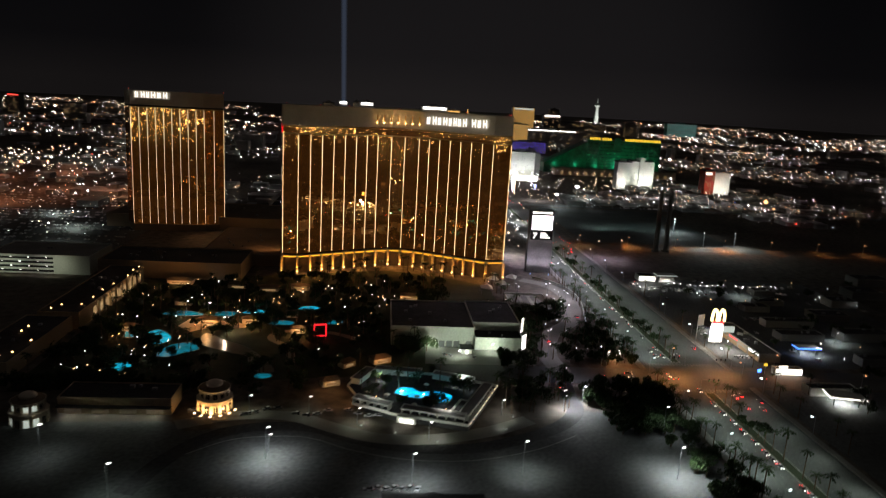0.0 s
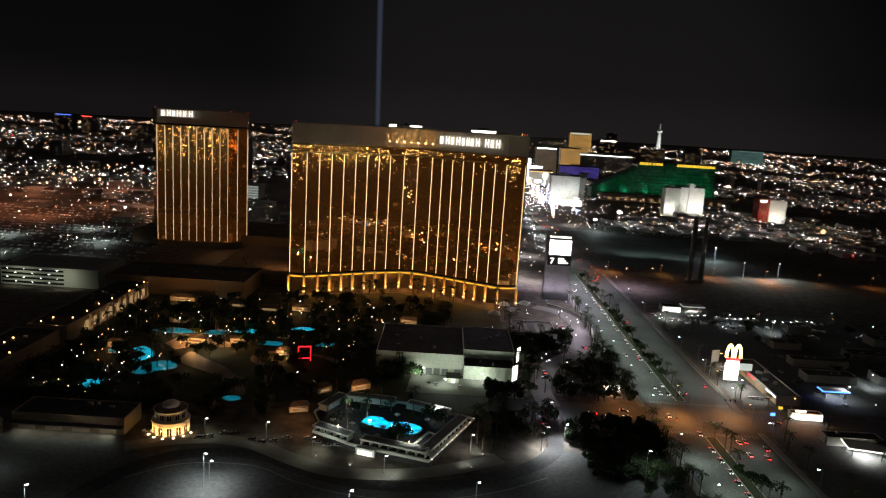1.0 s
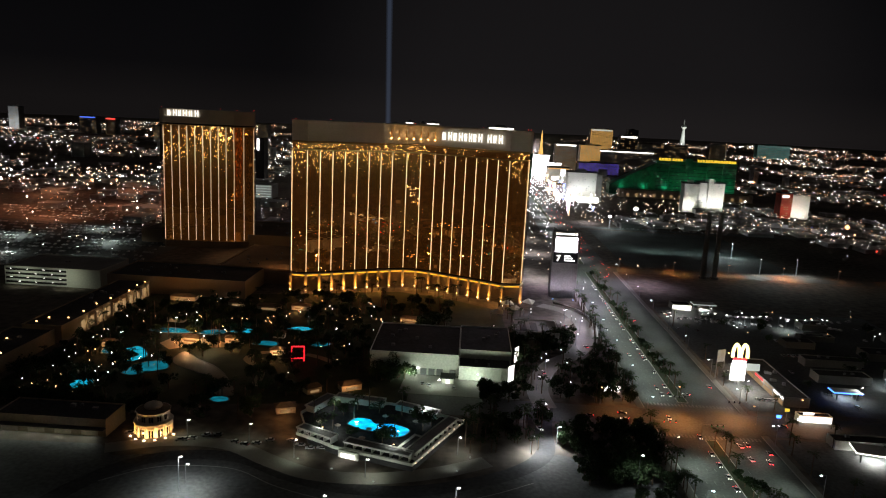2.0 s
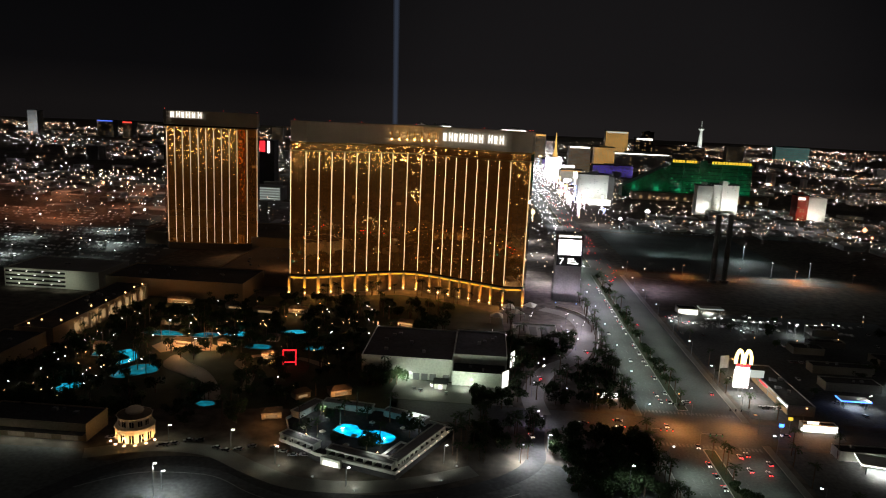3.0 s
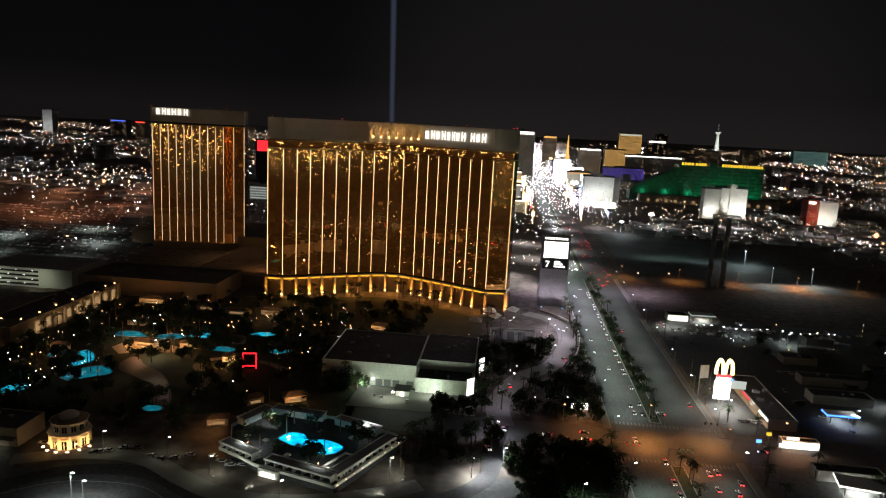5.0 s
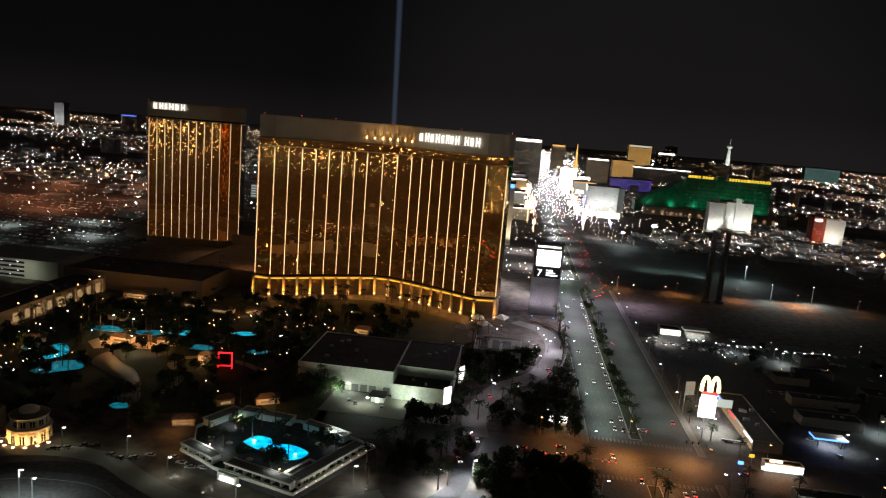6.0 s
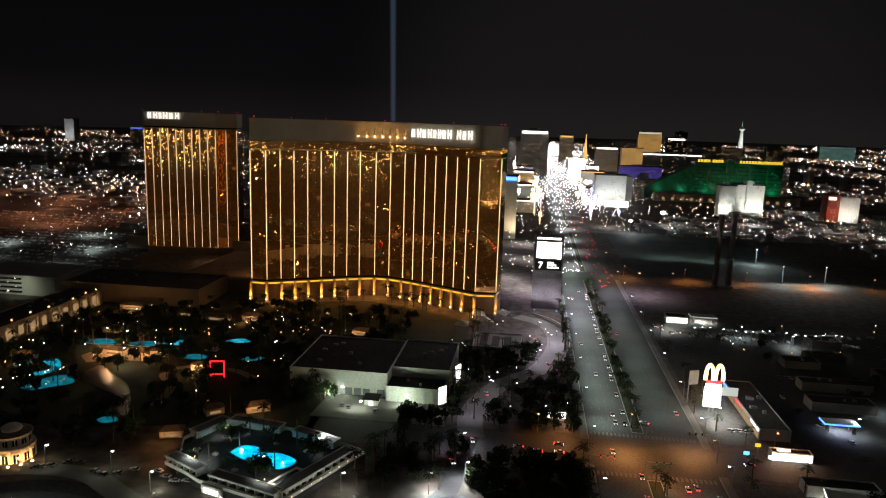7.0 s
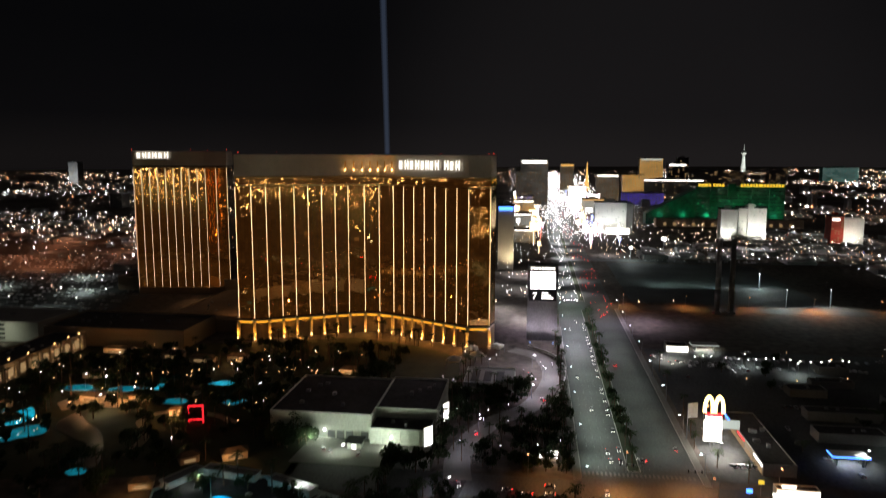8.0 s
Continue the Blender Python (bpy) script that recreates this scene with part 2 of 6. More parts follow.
def tube(r0, r1, z0, z1, n=8, bm=None, x=0.0, y=0.0):
    bm = bm or bmesh.new()
    bmesh.ops.create_cone(bm, cap_ends=True, segments=n, radius1=r0, radius2=r1, depth=z1 - z0, matrix=Matrix.Translation((x, y, (z0 + z1) / 2)))
    return bm


def strip(path, width, z):
    """A flat band with thickness along a plan path."""
    bm = bmesh.new()
    left, right = [], []
    n = len(path)
    for i, (x, y) in enumerate(path):
        ax, ay = path[max(i - 1, 0)]
        bx, by = path[min(i + 1, n - 1)]
        d = Vector((bx - ax, by - ay)).normalized()
        left.append((x - d.y * width / 2, y + d.x * width / 2))
        right.append((x + d.y * width / 2, y - d.x * width / 2))
    for i in range(n - 1):
        quad = [left[i], right[i], right[i + 1], left[i + 1]]
        bm.faces.new([bm.verts.new((x, y, z)) for x, y in quad])
    bmesh.ops.remove_doubles(bm, verts=bm.verts[:], dist=0.01)
    return bm


def smooth(points, steps=6):
    """A Catmull-Rom curve through plan points."""
    pts = [Vector(p) for p in points]
    out = []
    for i in range(len(pts) - 1):
        a, b, c, d = pts[max(i - 1, 0)], pts[i], pts[i + 1], pts[min(i + 2, len(pts) - 1)]
        for k in range(steps):
            t = k / steps
            out.append(tuple(0.5 * (2 * b + (c - a) * t + (2 * a - 5 * b + 4 * c - d) * t * t + (3 * b - a - 3 * c + d) * t ** 3)))
    out.append(tuple(pts[-1]))
    return out


def lamp(name, kind, at, power, color=(1, 1, 1), size=0.5, aim=None, cone=120, blend=0.6):
    d = bpy.data.lights.new(name, kind)
    d.energy, d.color = power * 0.40, color
    d.shadow_soft_size = size
    if kind == "SPOT":
        d.spot_size, d.spot_blend = radians(cone), blend
    ob = new(name, d)
    ob.matrix_basis = look(at, aim or (at[0], at[1] + 0.01, 0))
    return ob

# ---- ground ----
def ground_height(d, x=0.0):
    return 58.0 * (0.6 + 0.4 * math.tanh(x / 2000.0)) * max(0.0, (min(d, 4980.0) - 2300.0) / 2600.0) ** 1.6


gv, gf = [], []
RINGS = [0, 150, 300, 450, 600, 800, 1000, 1300, 1700, 2200, 2700, 3200, 3700, 4200, 4700, 5300, 6200]
for i, r in enumerate(RINGS):
    for k in range(64):
        a = 2 * math.pi * k / 64
        gv.append((r * math.cos(a) + 60, r * math.sin(a), ground_height(r, r * math.cos(a))))
for i in range(len(RINGS) - 1):
    for k in range(64):
        a, b = i * 64 + k, i * 64 + (k + 1) % 64
        gf.append((a, a + 64, b + 64, b))
whole("ground", mesh_of("ground", gv, gf, DESERT), DESERT, "dark dusty desert valley floor at night", "ground", kind="structure")


# ---- the gold hotel tower ----
CX, APEX, BEND = 17.4, 661.5, 14.0


def facade_y(x):
    """The front: two straight wings that meet in a rounded bend."""
    return APEX - 0.55 * (math.hypot(x - CX, BEND) - BEND)


FIN_X = [-69.5 + 9.73 * i for i in range(8)] + [11.2, 23.9] + [37.0 + 9.19 * i for i in range(8)]
FINS = [(-82.5, 621.5)] + [(x, facade_y(x)) for x in FIN_X] + [(117.5, 624.8)]
BACK = [(CX + 103.5, 640), (CX + 60, 676), (CX + 24, 696), (CX + 14, 760), (CX - 14, 760), (CX - 24, 696), (CX - 60, 676), (CX - 103.5, 636)]
Z_BASE, Z_BAND, Z_FIN, Z_TOP, Z_ROOF = 0.0, 16.0, 123.0, 131.0, 147.0


def offset(points, d):
    """Moves a front line of plan points towards the south by d, along its normals."""
    out = []
    for i, (x, y) in enumerate(points):
        a, b = points[max(i - 1, 0)], points[min(i + 1, len(points) - 1)]
        t = Vector((b[0] - a[0], b[1] - a[1])).normalized()
        out.append((x + t.y * d, y - t.x * d))
    return out


def pane_wall(a, b, z0, z1, cols, rows, tilt=0.0035, depth=0.05):
    """A wall of window panes from a to b, every pane a little out of true, with a fine gap between them."""
    verts, faces = [], []
    ax, ay = a
    dx, dy = (b[0] - a[0]) / cols, (b[1] - a[1]) / cols
    ln = math.hypot(dx, dy)
    nx, ny = dy / ln, -dx / ln
    for c in range(cols):
        for r in range(rows):
            za, zb = z0 + (z1 - z0) * r / rows, z0 + (z1 - z0) * (r + 1) / rows
            gap = 0.012
            tx, tz = random.gauss(0, tilt), random.gauss(0, tilt)
            k = len(verts)
            for u, z in ((gap, za + 0.05), (1 - gap, za + 0.05), (1 - gap, zb), (gap, zb)):
                o = tx * (u - 0.5) * ln + tz * (z - (za + zb) / 2) + depth
                verts.append((ax + dx * (c + u) + nx * o, ay + dy * (c + u) + ny * o, z))
            faces.append((k, k + 1, k + 2, k + 3))
    return verts, faces


def glaze(name, v, f, parent):
    """A bay of glowing panes, a few of them brighter as lit rooms."""
    me = mesh_of(name, v, f, PANES[0])
    for m in PANES[1:]:
        me.materials.append(m)
    for p in me.polygons:
        k = random.random()
        p.material_index = 3 if k > 0.996 else 2 if k > 0.95 else 1 if k > 0.5 else 0
    return tagged(part(name, me, GLASS, parent), kind="stuff")


def fin_box(x, y, z0, z1, w, d, nx, ny):
    tx, ty = -ny, nx
    poly = [(x + tx * w / 2 + nx * s, y + ty * w / 2 + ny * s) for s in (0, d)] + [(x - tx * w / 2 + nx * s, y - ty * w / 2 + ny * s) for s in (d, 0)]
    return prism(poly, z0, z1)


def normals_of(points):
    out = []
    for i in range(len(points)):
        a, b = points[max(i - 1, 0)], points[min(i + 1, len(points) - 1)]
        t = Vector((b[0] - a[0], b[1] - a[1])).normalized()
        out.append((t.y, -t.x))
    return out


def sign_shapes(parent, widths, at, along, height, z0, material, label):
    """A row of plain upright shapes, one for each sign of a lit name."""
    total = sum(widths)
    x = 0.0
    for i, w in enumerate(widths):
        if w > 0:
            bm = bmesh.new()
            s = height
            cuts = ((0.02, 0.0, 0.17, 1.0), (0.28, 0.36, 0.43, 0.64), (0.54, 0.0, 0.69, 1.0)) if i % 2 else ((0.04, 0.0, 0.24, 0.92), (0.38, 0.0, 0.54, 0.92))
            for u0, v0, u1, v1 in cuts:
                p0 = Vector(at) + Vector(along) * (x + u0 * w)
                p1 = Vector(at) + Vector(along) * (x + u1 * w)
                n = Vector((along[1], -along[0]))
                prism([(p0.x, p0.y), (p1.x, p1.y), (p1.x + n.x * 0.6, p1.y + n.y * 0.6), (p0.x + n.x * 0.6, p0.y + n.y * 0.6)], z0 + v0 * s, z0 + v1 * s, bm)
            part("sign_shape", bm, material, parent, label if i == 0 else "")
        x += abs(w)
    return total


def gold_tower():
    t = thing("hotel_tower", 0, 0, 0, "tall gold mirror-glass hotel tower with lit vertical strips", "hotel")
    core = offset(FINS, -1.2)
    part("core_wall", prism(core + BACK, 0.0, Z_ROOF - 1), DARK, t)
    for i, (a, b) in enumerate(zip(FINS, FINS[1:])):
        v, f = pane_wall(a, b, Z_BAND + 1.5, Z_TOP, 4 if i in (0, 18) else 3, 38)
        glaze("glass_bay", v, f, t)
    # east and west ends of the wings
    for a, b in ((FINS[-1], BACK[0]), (BACK[-1], FINS[0])):
        v, f = pane_wall(a, b, Z_BAND + 1.5, Z_TOP, 6, 38)
        part("end_glass", mesh_of("end_glass", v, f, GLASS), GLASS, t)
    for a, b in zip(BACK, BACK[1:]):
        v, f = pane_wall(a, b, Z_BAND + 1.5, Z_TOP, 10, 19)
        part("rear_glass", mesh_of("rear_glass", v, f, GLASS), GLASS, t)
    # parapet
    front = offset(FINS, 1.2)
    par = part("parapet", prism(front + BACK, Z_TOP, Z_ROOF), STUCCO, t, "smooth cream parapet")
    part("coping", prism(offset(FINS, 1.7) + [(x * 1.0, y + 0.5) for x, y in BACK], Z_ROOF, Z_ROOF + 0.8), STUCCO, par)
    part("cornice", prism(offset(FINS, 2.0) + BACK, Z_TOP - 1.4, Z_TOP - 0.3), GOLDTRIM, par)
    part("trim_ledge", prism(offset(FINS, 0.9) + BACK, Z_FIN + 0.2, Z_FIN + 0.9), GOLDTRIM, t)
    nrm = normals_of(FINS)
    for i, ((x, y), (nx, ny)) in enumerate(zip(FINS, nrm)):
        part("fin", fin_box(x, y, Z_BAND + 2, Z_FIN, 1.15, 0.7, nx, ny), GOLDTRIM, t)
        part("light_strip", fin_box(x + nx * 0.7, y + ny * 0.7, Z_BAND + 2.2, Z_FIN - 0.4, 0.34, 0.25, nx, ny), FIN, t, "glowing gold strip" if i == 0 else "")
    # colonnade at the foot
    base = offset(FINS, 3.0)
    part("base_wall", prism(offset(FINS, 0.4) + [(x, y) for x, y in BACK], 0, Z_BAND - 1.5), TANWALL, t)
    part("canopy_ledge", prism(base + BACK, Z_BAND - 1.4, Z_BAND + 0.1), STUCCO, t)
    for i, (a, b) in enumerate(zip(base, base[1:])):
        p, q = Vector(a).lerp(Vector(b), 0.12), Vector(a).lerp(Vector(b), 0.88)
        d = (q - p).normalized()
        n = Vector((d.y, -d.x))
        part("amber_strip", prism([tuple(p), tuple(q), tuple(q + n * 0.3), tuple(p + n * 0.3)], Z_BAND - 1.15, Z_BAND - 0.25), BAND, t)
    for i, ((x, y), (nx, ny)) in enumerate(zip(base, nrm)):
        col = part("column", fin_box(x - nx * 1.6, y - ny * 1.6, 0, Z_BAND - 1.4, 2.2, 2.0, nx, ny), STUCCO, t)
        part("uplight", tube(0.55, 0.4, 2.0, 2.6, 8, None, x + nx * 1.4, y + ny * 1.4), UPLIGHT, col)
        lamp("column_light", "SPOT", (x + nx * 1.7, y + ny * 1.7, 2.8), 13000, (1.0, 0.36, 0.05), 0.4, (x + nx * 0.2, y + ny * 0.2, 14), 75, 0.9)
    # lit stretch of the parapet with seven brackets
    for i in range(7):
        x = -2.5 + 38.5 * i / 6
        y = facade_y(x) - 1.6
        br = part("wall_bracket", boxes((x - 0.35, y - 1.3, 136.2, x + 0.35, y, 142.5)), GOLDTRIM, t)
        part("bracket_lamp", tube(0.5, 0.35, 135.2, 136.2, 8, None, x, y - 1.0), UPLIGHT, br)
        lamp("parapet_light", "SPOT", (x, y - 2.0, 136.0), 2600, (1.0, 0.55, 0.18), 0.3, (x, y + 0.8, 144), 100, 0.9)
    # lit name of plain shapes, following the wing
    p0, p1 = Vector((42.4, facade_y(42.4) - 2.6)), Vector((95.5, facade_y(95.5) - 2.6))
    along = (p1 - p0).normalized()
    widths = [4.9, 4.1, 4.4, 4.3, 3.8, 3.2, 4.2, 4.0, -3.0, 4.3, 4.2, 4.2]
    k = (p1 - p0).length / sum(abs(w) for w in widths)
    backing = part("sign_shapes", boxes((p0.x, p0.y + 1.0, 136.0, p0.x + 0.5, p0.y + 1.4, 143.5)), STUCCO, t, "row of glowing white sign shapes")
    sign_shapes(backing, [w * k for w in widths], p0, along, 7.0, 136.6, NAMELIGHT, "")
    # red beacons and roof plant
    for x, y in ((CX - 98, 624), (CX - 45, 645), (CX, 662), (CX + 60, 640), (CX + 98, 630), (CX + 101, 640), (CX - 70, 632)):
        b = part("beacon_mast", tube(0.15, 0.15, Z_ROOF, Z_ROOF + 1.8, 6, None, x, y + 1), STEEL, t)
        part("beacon", tube(0.3, 0.25, Z_ROOF + 1.8, Z_ROOF + 2.3, 8, None, x, y + 1), LAMPRED, b)
    part("roof_plant", boxes((CX - 10, 680, Z_ROOF - 1, CX + 10, 696, Z_ROOF + 0.5), (CX - 6, 720, Z_ROOF - 1, CX + 6, 745, Z_ROOF + 0.5)), ROOF, t)


gold_tower()


# ---- the smaller gold tower ----
def second_tower():
    t = thing("second_hotel_tower", 0, 0, 0, "slim gold mirror-glass hotel tower with a cream cap", "hotel")
    A, B, C, D = (-264.0, 782.0), (-190.5, 792.0), (-181.5, 797.5), (-172.5, 804.0)
    back = [(-182, 842), (-272, 830), (-276, 800)]
    line = [(A[0] + (B[0] - A[0]) * i / 9, A[1] + (B[1] - A[1]) * i / 9) for i in range(10)] + [C, D]
    part("core_wall", prism(offset(line, -1.0) + back, 0, 149), DARK, t)
    for a, b in zip(line, line[1:]):
        v, f = pane_wall(a, b, 6, 134, 2, 42)
        glaze("glass_bay", v, f, t)
    for a, b in ((D, back[0]), (back[0], back[1]), (back[1], back[2]), (back[2], A)):
        v, f = pane_wall(a, b, 6, 134, 6, 42)
        part("end_glass", mesh_of("end_glass", v, f, GLASS), GLASS, t)
    cap = part("parapet", prism(offset(line, 1.2) + back, 135.5, 149.5), STUCCO, t, "cream parapet")
    part("coping", prism(offset(line, 1.6) + back, 149.5, 150.2), STUCCO, cap)
    part("trim_ledge", prism(offset(line, 0.8) + back, 133.2, 134.0), GOLDTRIM, t)
    for i, ((x, y), (nx, ny)) in enumerate(zip(line, normals_of(line))):
        part("fin", fin_box(x, y, 8, 133, 1.1, 0.7, nx, ny), GOLDTRIM, t)
        part("light_strip", fin_box(x + nx * 0.7, y + ny * 0.7, 8, 132.6, 0.24, 0.25, nx, ny), PALEFIN, t)
    part("base_wall", prism(offset(line, 0.6) + back, 0, 7), TANWALL, t)
    p0 = Vector((-258.6, A[1] - 1.6))
    along = Vector((B[0] - A[0], B[1] - A[1])).normalized()
    rail = part("sign_shapes", boxes((-258, A[1] - 1.4, 142.3, -226, A[1] + 3.0, 142.7)), STEEL, t, "row of glowing white sign shapes")
    sign_shapes(rail, [6.2, 5.4, 4.6, 6.2, 6.2, 5.6], p0, along, 6.6, 143.0, NAMELIGHT, "")
    for x, y in ((-266, 783), (-205, 791), (-188, 794), (-173, 806)):
        b = part("beacon_mast", tube(0.15, 0.15, 150, 151.6, 6, None, x, y + 1), STEEL, t)
        part("beacon", tube(0.3, 0.25, 151.6, 152.1, 8, None, x, y + 1), LAMPRED, b)


second_tower()

# ---- the light beam behind the tower ----
BEAM = bpy.data.materials.new("blue_light_beam")
BEAM.use_nodes = True
bn, bl = BEAM.node_tree.nodes, BEAM.node_tree.links
bn.clear()
b_out, b_mix, b_tr, b_em = bn.new("ShaderNodeOutputMaterial"), bn.new("ShaderNodeAddShader"), bn.new("ShaderNodeBsdfTransparent"), bn.new("ShaderNodeEmission")
b_em.inputs["Color"].default_value = (0.45, 0.62, 1.0, 1)
b_em.inputs["Strength"].default_value = 0.0057
bl.new(b_tr.outputs[0], b_mix.inputs[0])
bl.new(b_em.outputs[0], b_mix.inputs[1])
bl.new(b_mix.outputs[0], b_out.inputs["Surface"])
BEAM.cycles.emission_sampling = "NONE"
beam = thing("sky_beam", -55, 1071, 0, "thin blue light beam rising into the night sky", "light beam")
beam.matrix_basis = pose(-53, 1071, 0, 0, -1.2, 0)
for r in (2.2, 3.4, 4.8):
    bm = bmesh.new()
    bmesh.ops.create_cone(bm, cap_ends=False, segments=24, radius1=r * 0.8, radius2=r * 1.9, depth=1300, matrix=Matrix.Translation((0, 0, 108 + 650)))
    part("beam_shell", bm, BEAM, beam)
pyr = thing("pyramid_hotel", -55, 1071, 0, "dark glass pyramid hotel behind the gold tower", "hotel")
bm = bmesh.new()
bmesh.ops.create_cone(bm, cap_ends=True, segments=4, radius1=132, radius2=3, depth=106, matrix=Matrix.Translation((0, 0, 53)) @ Matrix.Rotation(radians(45), 4, "Z"))
part("glass_slope", bm, CARGLASS, pyr)
part("apex_lamp", tube(3, 3, 106, 108, 12), LAMPCOOL, pyr)

# ---- boulevard, side streets and lots ----
def slab(name, x0, y0, x1, y1, z0, z1, material, label, category="road", kind="structure"):
    return whole(name, boxes((x0, y0, z0, x1, y1, z1)), material, label, category, kind=kind)


slab("road", 175, 100, 229, 3200, -0.5, 0.05, ASPHALT, "wide dark asphalt boulevard with painted lanes")
slab("side_road", 40, 383, 175, 408, -0.5, 0.045, ASPHALT, "asphalt side street joining the boulevard")
slab("side_road", 229, 381, 700, 408, -0.5, 0.045, ASPHALT, "asphalt side street crossing the boulevard")
slab("cross_road", 229, 780, 1500, 800, -0.5, 0.045, ASPHALT, "far cross street under orange lamps")
slab("cross_road", 229, 1090, 1500, 1112, -0.5, 0.045, ASPHALT, "far cross street")
slab("pavement", 229, 408, 233, 780, -0.5, 0.18, PAVING, "pale concrete pavement beside the boulevard", "pavement")
slab("pavement", 229, 100, 233, 381, -0.5, 0.18, PAVING, "pale concrete pavement beside the boulevard", "pavement")
slab("pavement", 171, 408, 175, 700, -0.5, 0.18, PAVING, "pale concrete pavement beside the boulevard", "pavement")
slab("pavement", 171, 100, 175, 383, -0.5, 0.18, PAVING, "pale concrete pavement beside the boulevard", "pavement")
for y0, y1 in ((100, 372), (420, 770), (812, 1080), (1120, 1600)):
    m = thing("median", 0, 0, 0, "raised planted median with pale kerbs", "median", kind="structure")
    part("kerb", boxes((197.0, y0, -0.3, 197.4, y1, 0.22), (202.6, y0, -0.3, 203.0, y1, 0.22), (197.4, y0, -0.3, 202.6, y0 + 0.4, 0.22), (197.4, y1 - 0.4, -0.3, 202.6, y1, 0.22)), KERB, m)
    part("planting_bed", boxes((197.4, y0 + 0.4, -0.3, 202.6, y1 - 0.4, 0.18)), GRASS, m)
marks = []
for x in (179.5, 183.5, 187.5, 191.5, 207.5, 211.5, 215.5, 219.5, 223.5):
    y = 110
    while y < 900:
        if not 372 < y < 420:
            marks.append((x - 0.12, y, 0.02, x + 0.12, y + 3, 0.062))
        y += 12
for y in (412, 414.5):
    marks.append((176, y, 0.02, 196, y + 0.5, 0.062))
whole("lane_marks", boxes(*marks[:280]), PAINT, "faded white dashed lane lines", "road marking", kind="stuff")

# dark lawns and planting of the resort garden
whole("garden_ground", prism([(-188, 356), (36, 394), (36, 408), (104, 408), (104, 505), (100, 596), (60, 622), (10, 640), (-60, 616), (-188, 584)], -0.3, 0.03), GRASS, "dark irrigated lawns between garden trees", "lawn", kind="structure")
# parking lot in the foreground, its kerbed islands and the curving drive round it
whole("parking_lot", prism([(-190, 190), (168, 190), (168, 330), (118, 345), (100, 330), (73, 310), (47, 300), (20, 300), (-1, 308), (-26, 322), (-56, 323), (-86, 316), (-96, 326), (-190, 322)], -0.4, 0.04), LOT, "large dark asphalt car park under pole lamps", "car park", kind="structure")
drive = smooth([(-96, 262), (-88, 288), (-74, 310), (-54, 321), (-27, 321), (-3, 309), (20, 302), (48, 302), (74, 311), (98, 326), (112, 345), (114, 372), (119, 412)])
whole("curved_drive", strip(drive, 9.0, 0.075), ROOF, "dark curving asphalt drive", "road", kind="structure")
outer = smooth([(-92, 322), (-66, 333), (-38, 333), (-14, 320), (7, 311), (34, 311), (62, 320), (84, 333)])
whole("pavement", strip(outer, 10.0, 0.14), PAVING, "pale paved forecourt following the curving drive", "pavement", kind="structure")
inner = smooth([(-80, 294), (-66, 306), (-52, 311), (-28, 311), (-6, 299), (20, 291), (50, 291), (80, 301), (104, 316)])
whole("kerb", strip(inner, 0.5, 0.16), CONCRETE, "thin pale kerb round the car park", "kerb", kind="structure")
# arrival drive beside the tower
arrive = smooth([(118, 400), (116, 430), (128, 470), (150, 500), (162, 540), (164, 575), (156, 605), (135, 622)])
whole("arrival_drive", strip(arrive, 13, 0.09), PAVING, "pale arrival drive under added lavender lamps", "road", kind="structure")
bm = bmesh.new()
edge = smooth([(160, 490), (171, 540), (174, 578), (166, 610), (148, 630)])
for (ax, ay), (bx, by) in zip(edge, edge[1:]):
    prism([(ax, ay), (bx, by), (bx - 0.7, by), (ax - 0.7, ay)], 0, 1.6, bm)
whole("curved_wall", bm, WHITE, "low pale curved garden wall beside the drive", "wall", kind="structure")
# empty lots and parking across the boulevard
slab("vacant_lot", 240, 660, 560, 778, -0.4, 0.03, DESERT, "dark empty gravel lot", "lot")
slab("car_park", 250, 815, 440, 1080, -0.4, 0.03, LOT, "dark empty festival ground", "car park")
slab("car_park", 236, 415, 420, 640, -0.4, 0.035, LOT, "dark shop car park", "car park")
slab("car_park", 236, 240, 420, 378, -0.4, 0.035, LOT, "dark forecourt of a filling station", "car park")
slab("car_park", -560, 640, -250, 900, -0.4, 0.035, LOT, "large dark hotel car park with rows of cars", "car park")


# ---- street lamps ----
def street_lamp(height, arm, head_material, label):
    t = thing("street_lamp", 0, 0, 0, label, "street lamp", "street lamps")
    part("pole", tube(0.18, 0.1, 0, height, 8), STEEL, t)
    part("arm", boxes((0, -0.06, height - 0.15, arm, 0.06, height)), STEEL, t)
    part("lamp_head", boxes((arm - 0.55, -0.4, height - 0.35, arm + 0.55, 0.4, height - 0.1), bevel=0.06), head_material, t)
    return t


cool_lamp = street_lamp(11.0, 2.2, LAMPCOOL, "tall steel street lamp with a cool white head")
sodium_lamp = street_lamp(11.0, 2.2, LAMPORANGE, "tall steel street lamp with an orange head")
lot_lamp = street_lamp(9.0, 1.0, LAMPWHITE, "steel car park lamp with a bright white head")
tall_lamp = street_lamp(16.0, 1.0, LAMPWHITE, "tall steel car park mast with a white head")
tall_lamp.matrix_basis = pose(-140, 240, 0)
cool_lamp.matrix_basis = pose(174, 250, 0)
sodium_lamp.matrix_basis = pose(232, 395, 0, 0, 0, 180)
lot_lamp.matrix_basis = pose(-44, 297, 0)
for y in range(300, 760, 50):
    copy_thing(cool_lamp, pose(174, y, 0))
    copy_thing(cool_lamp, pose(232, y + 20, 0, 0, 0, 180))
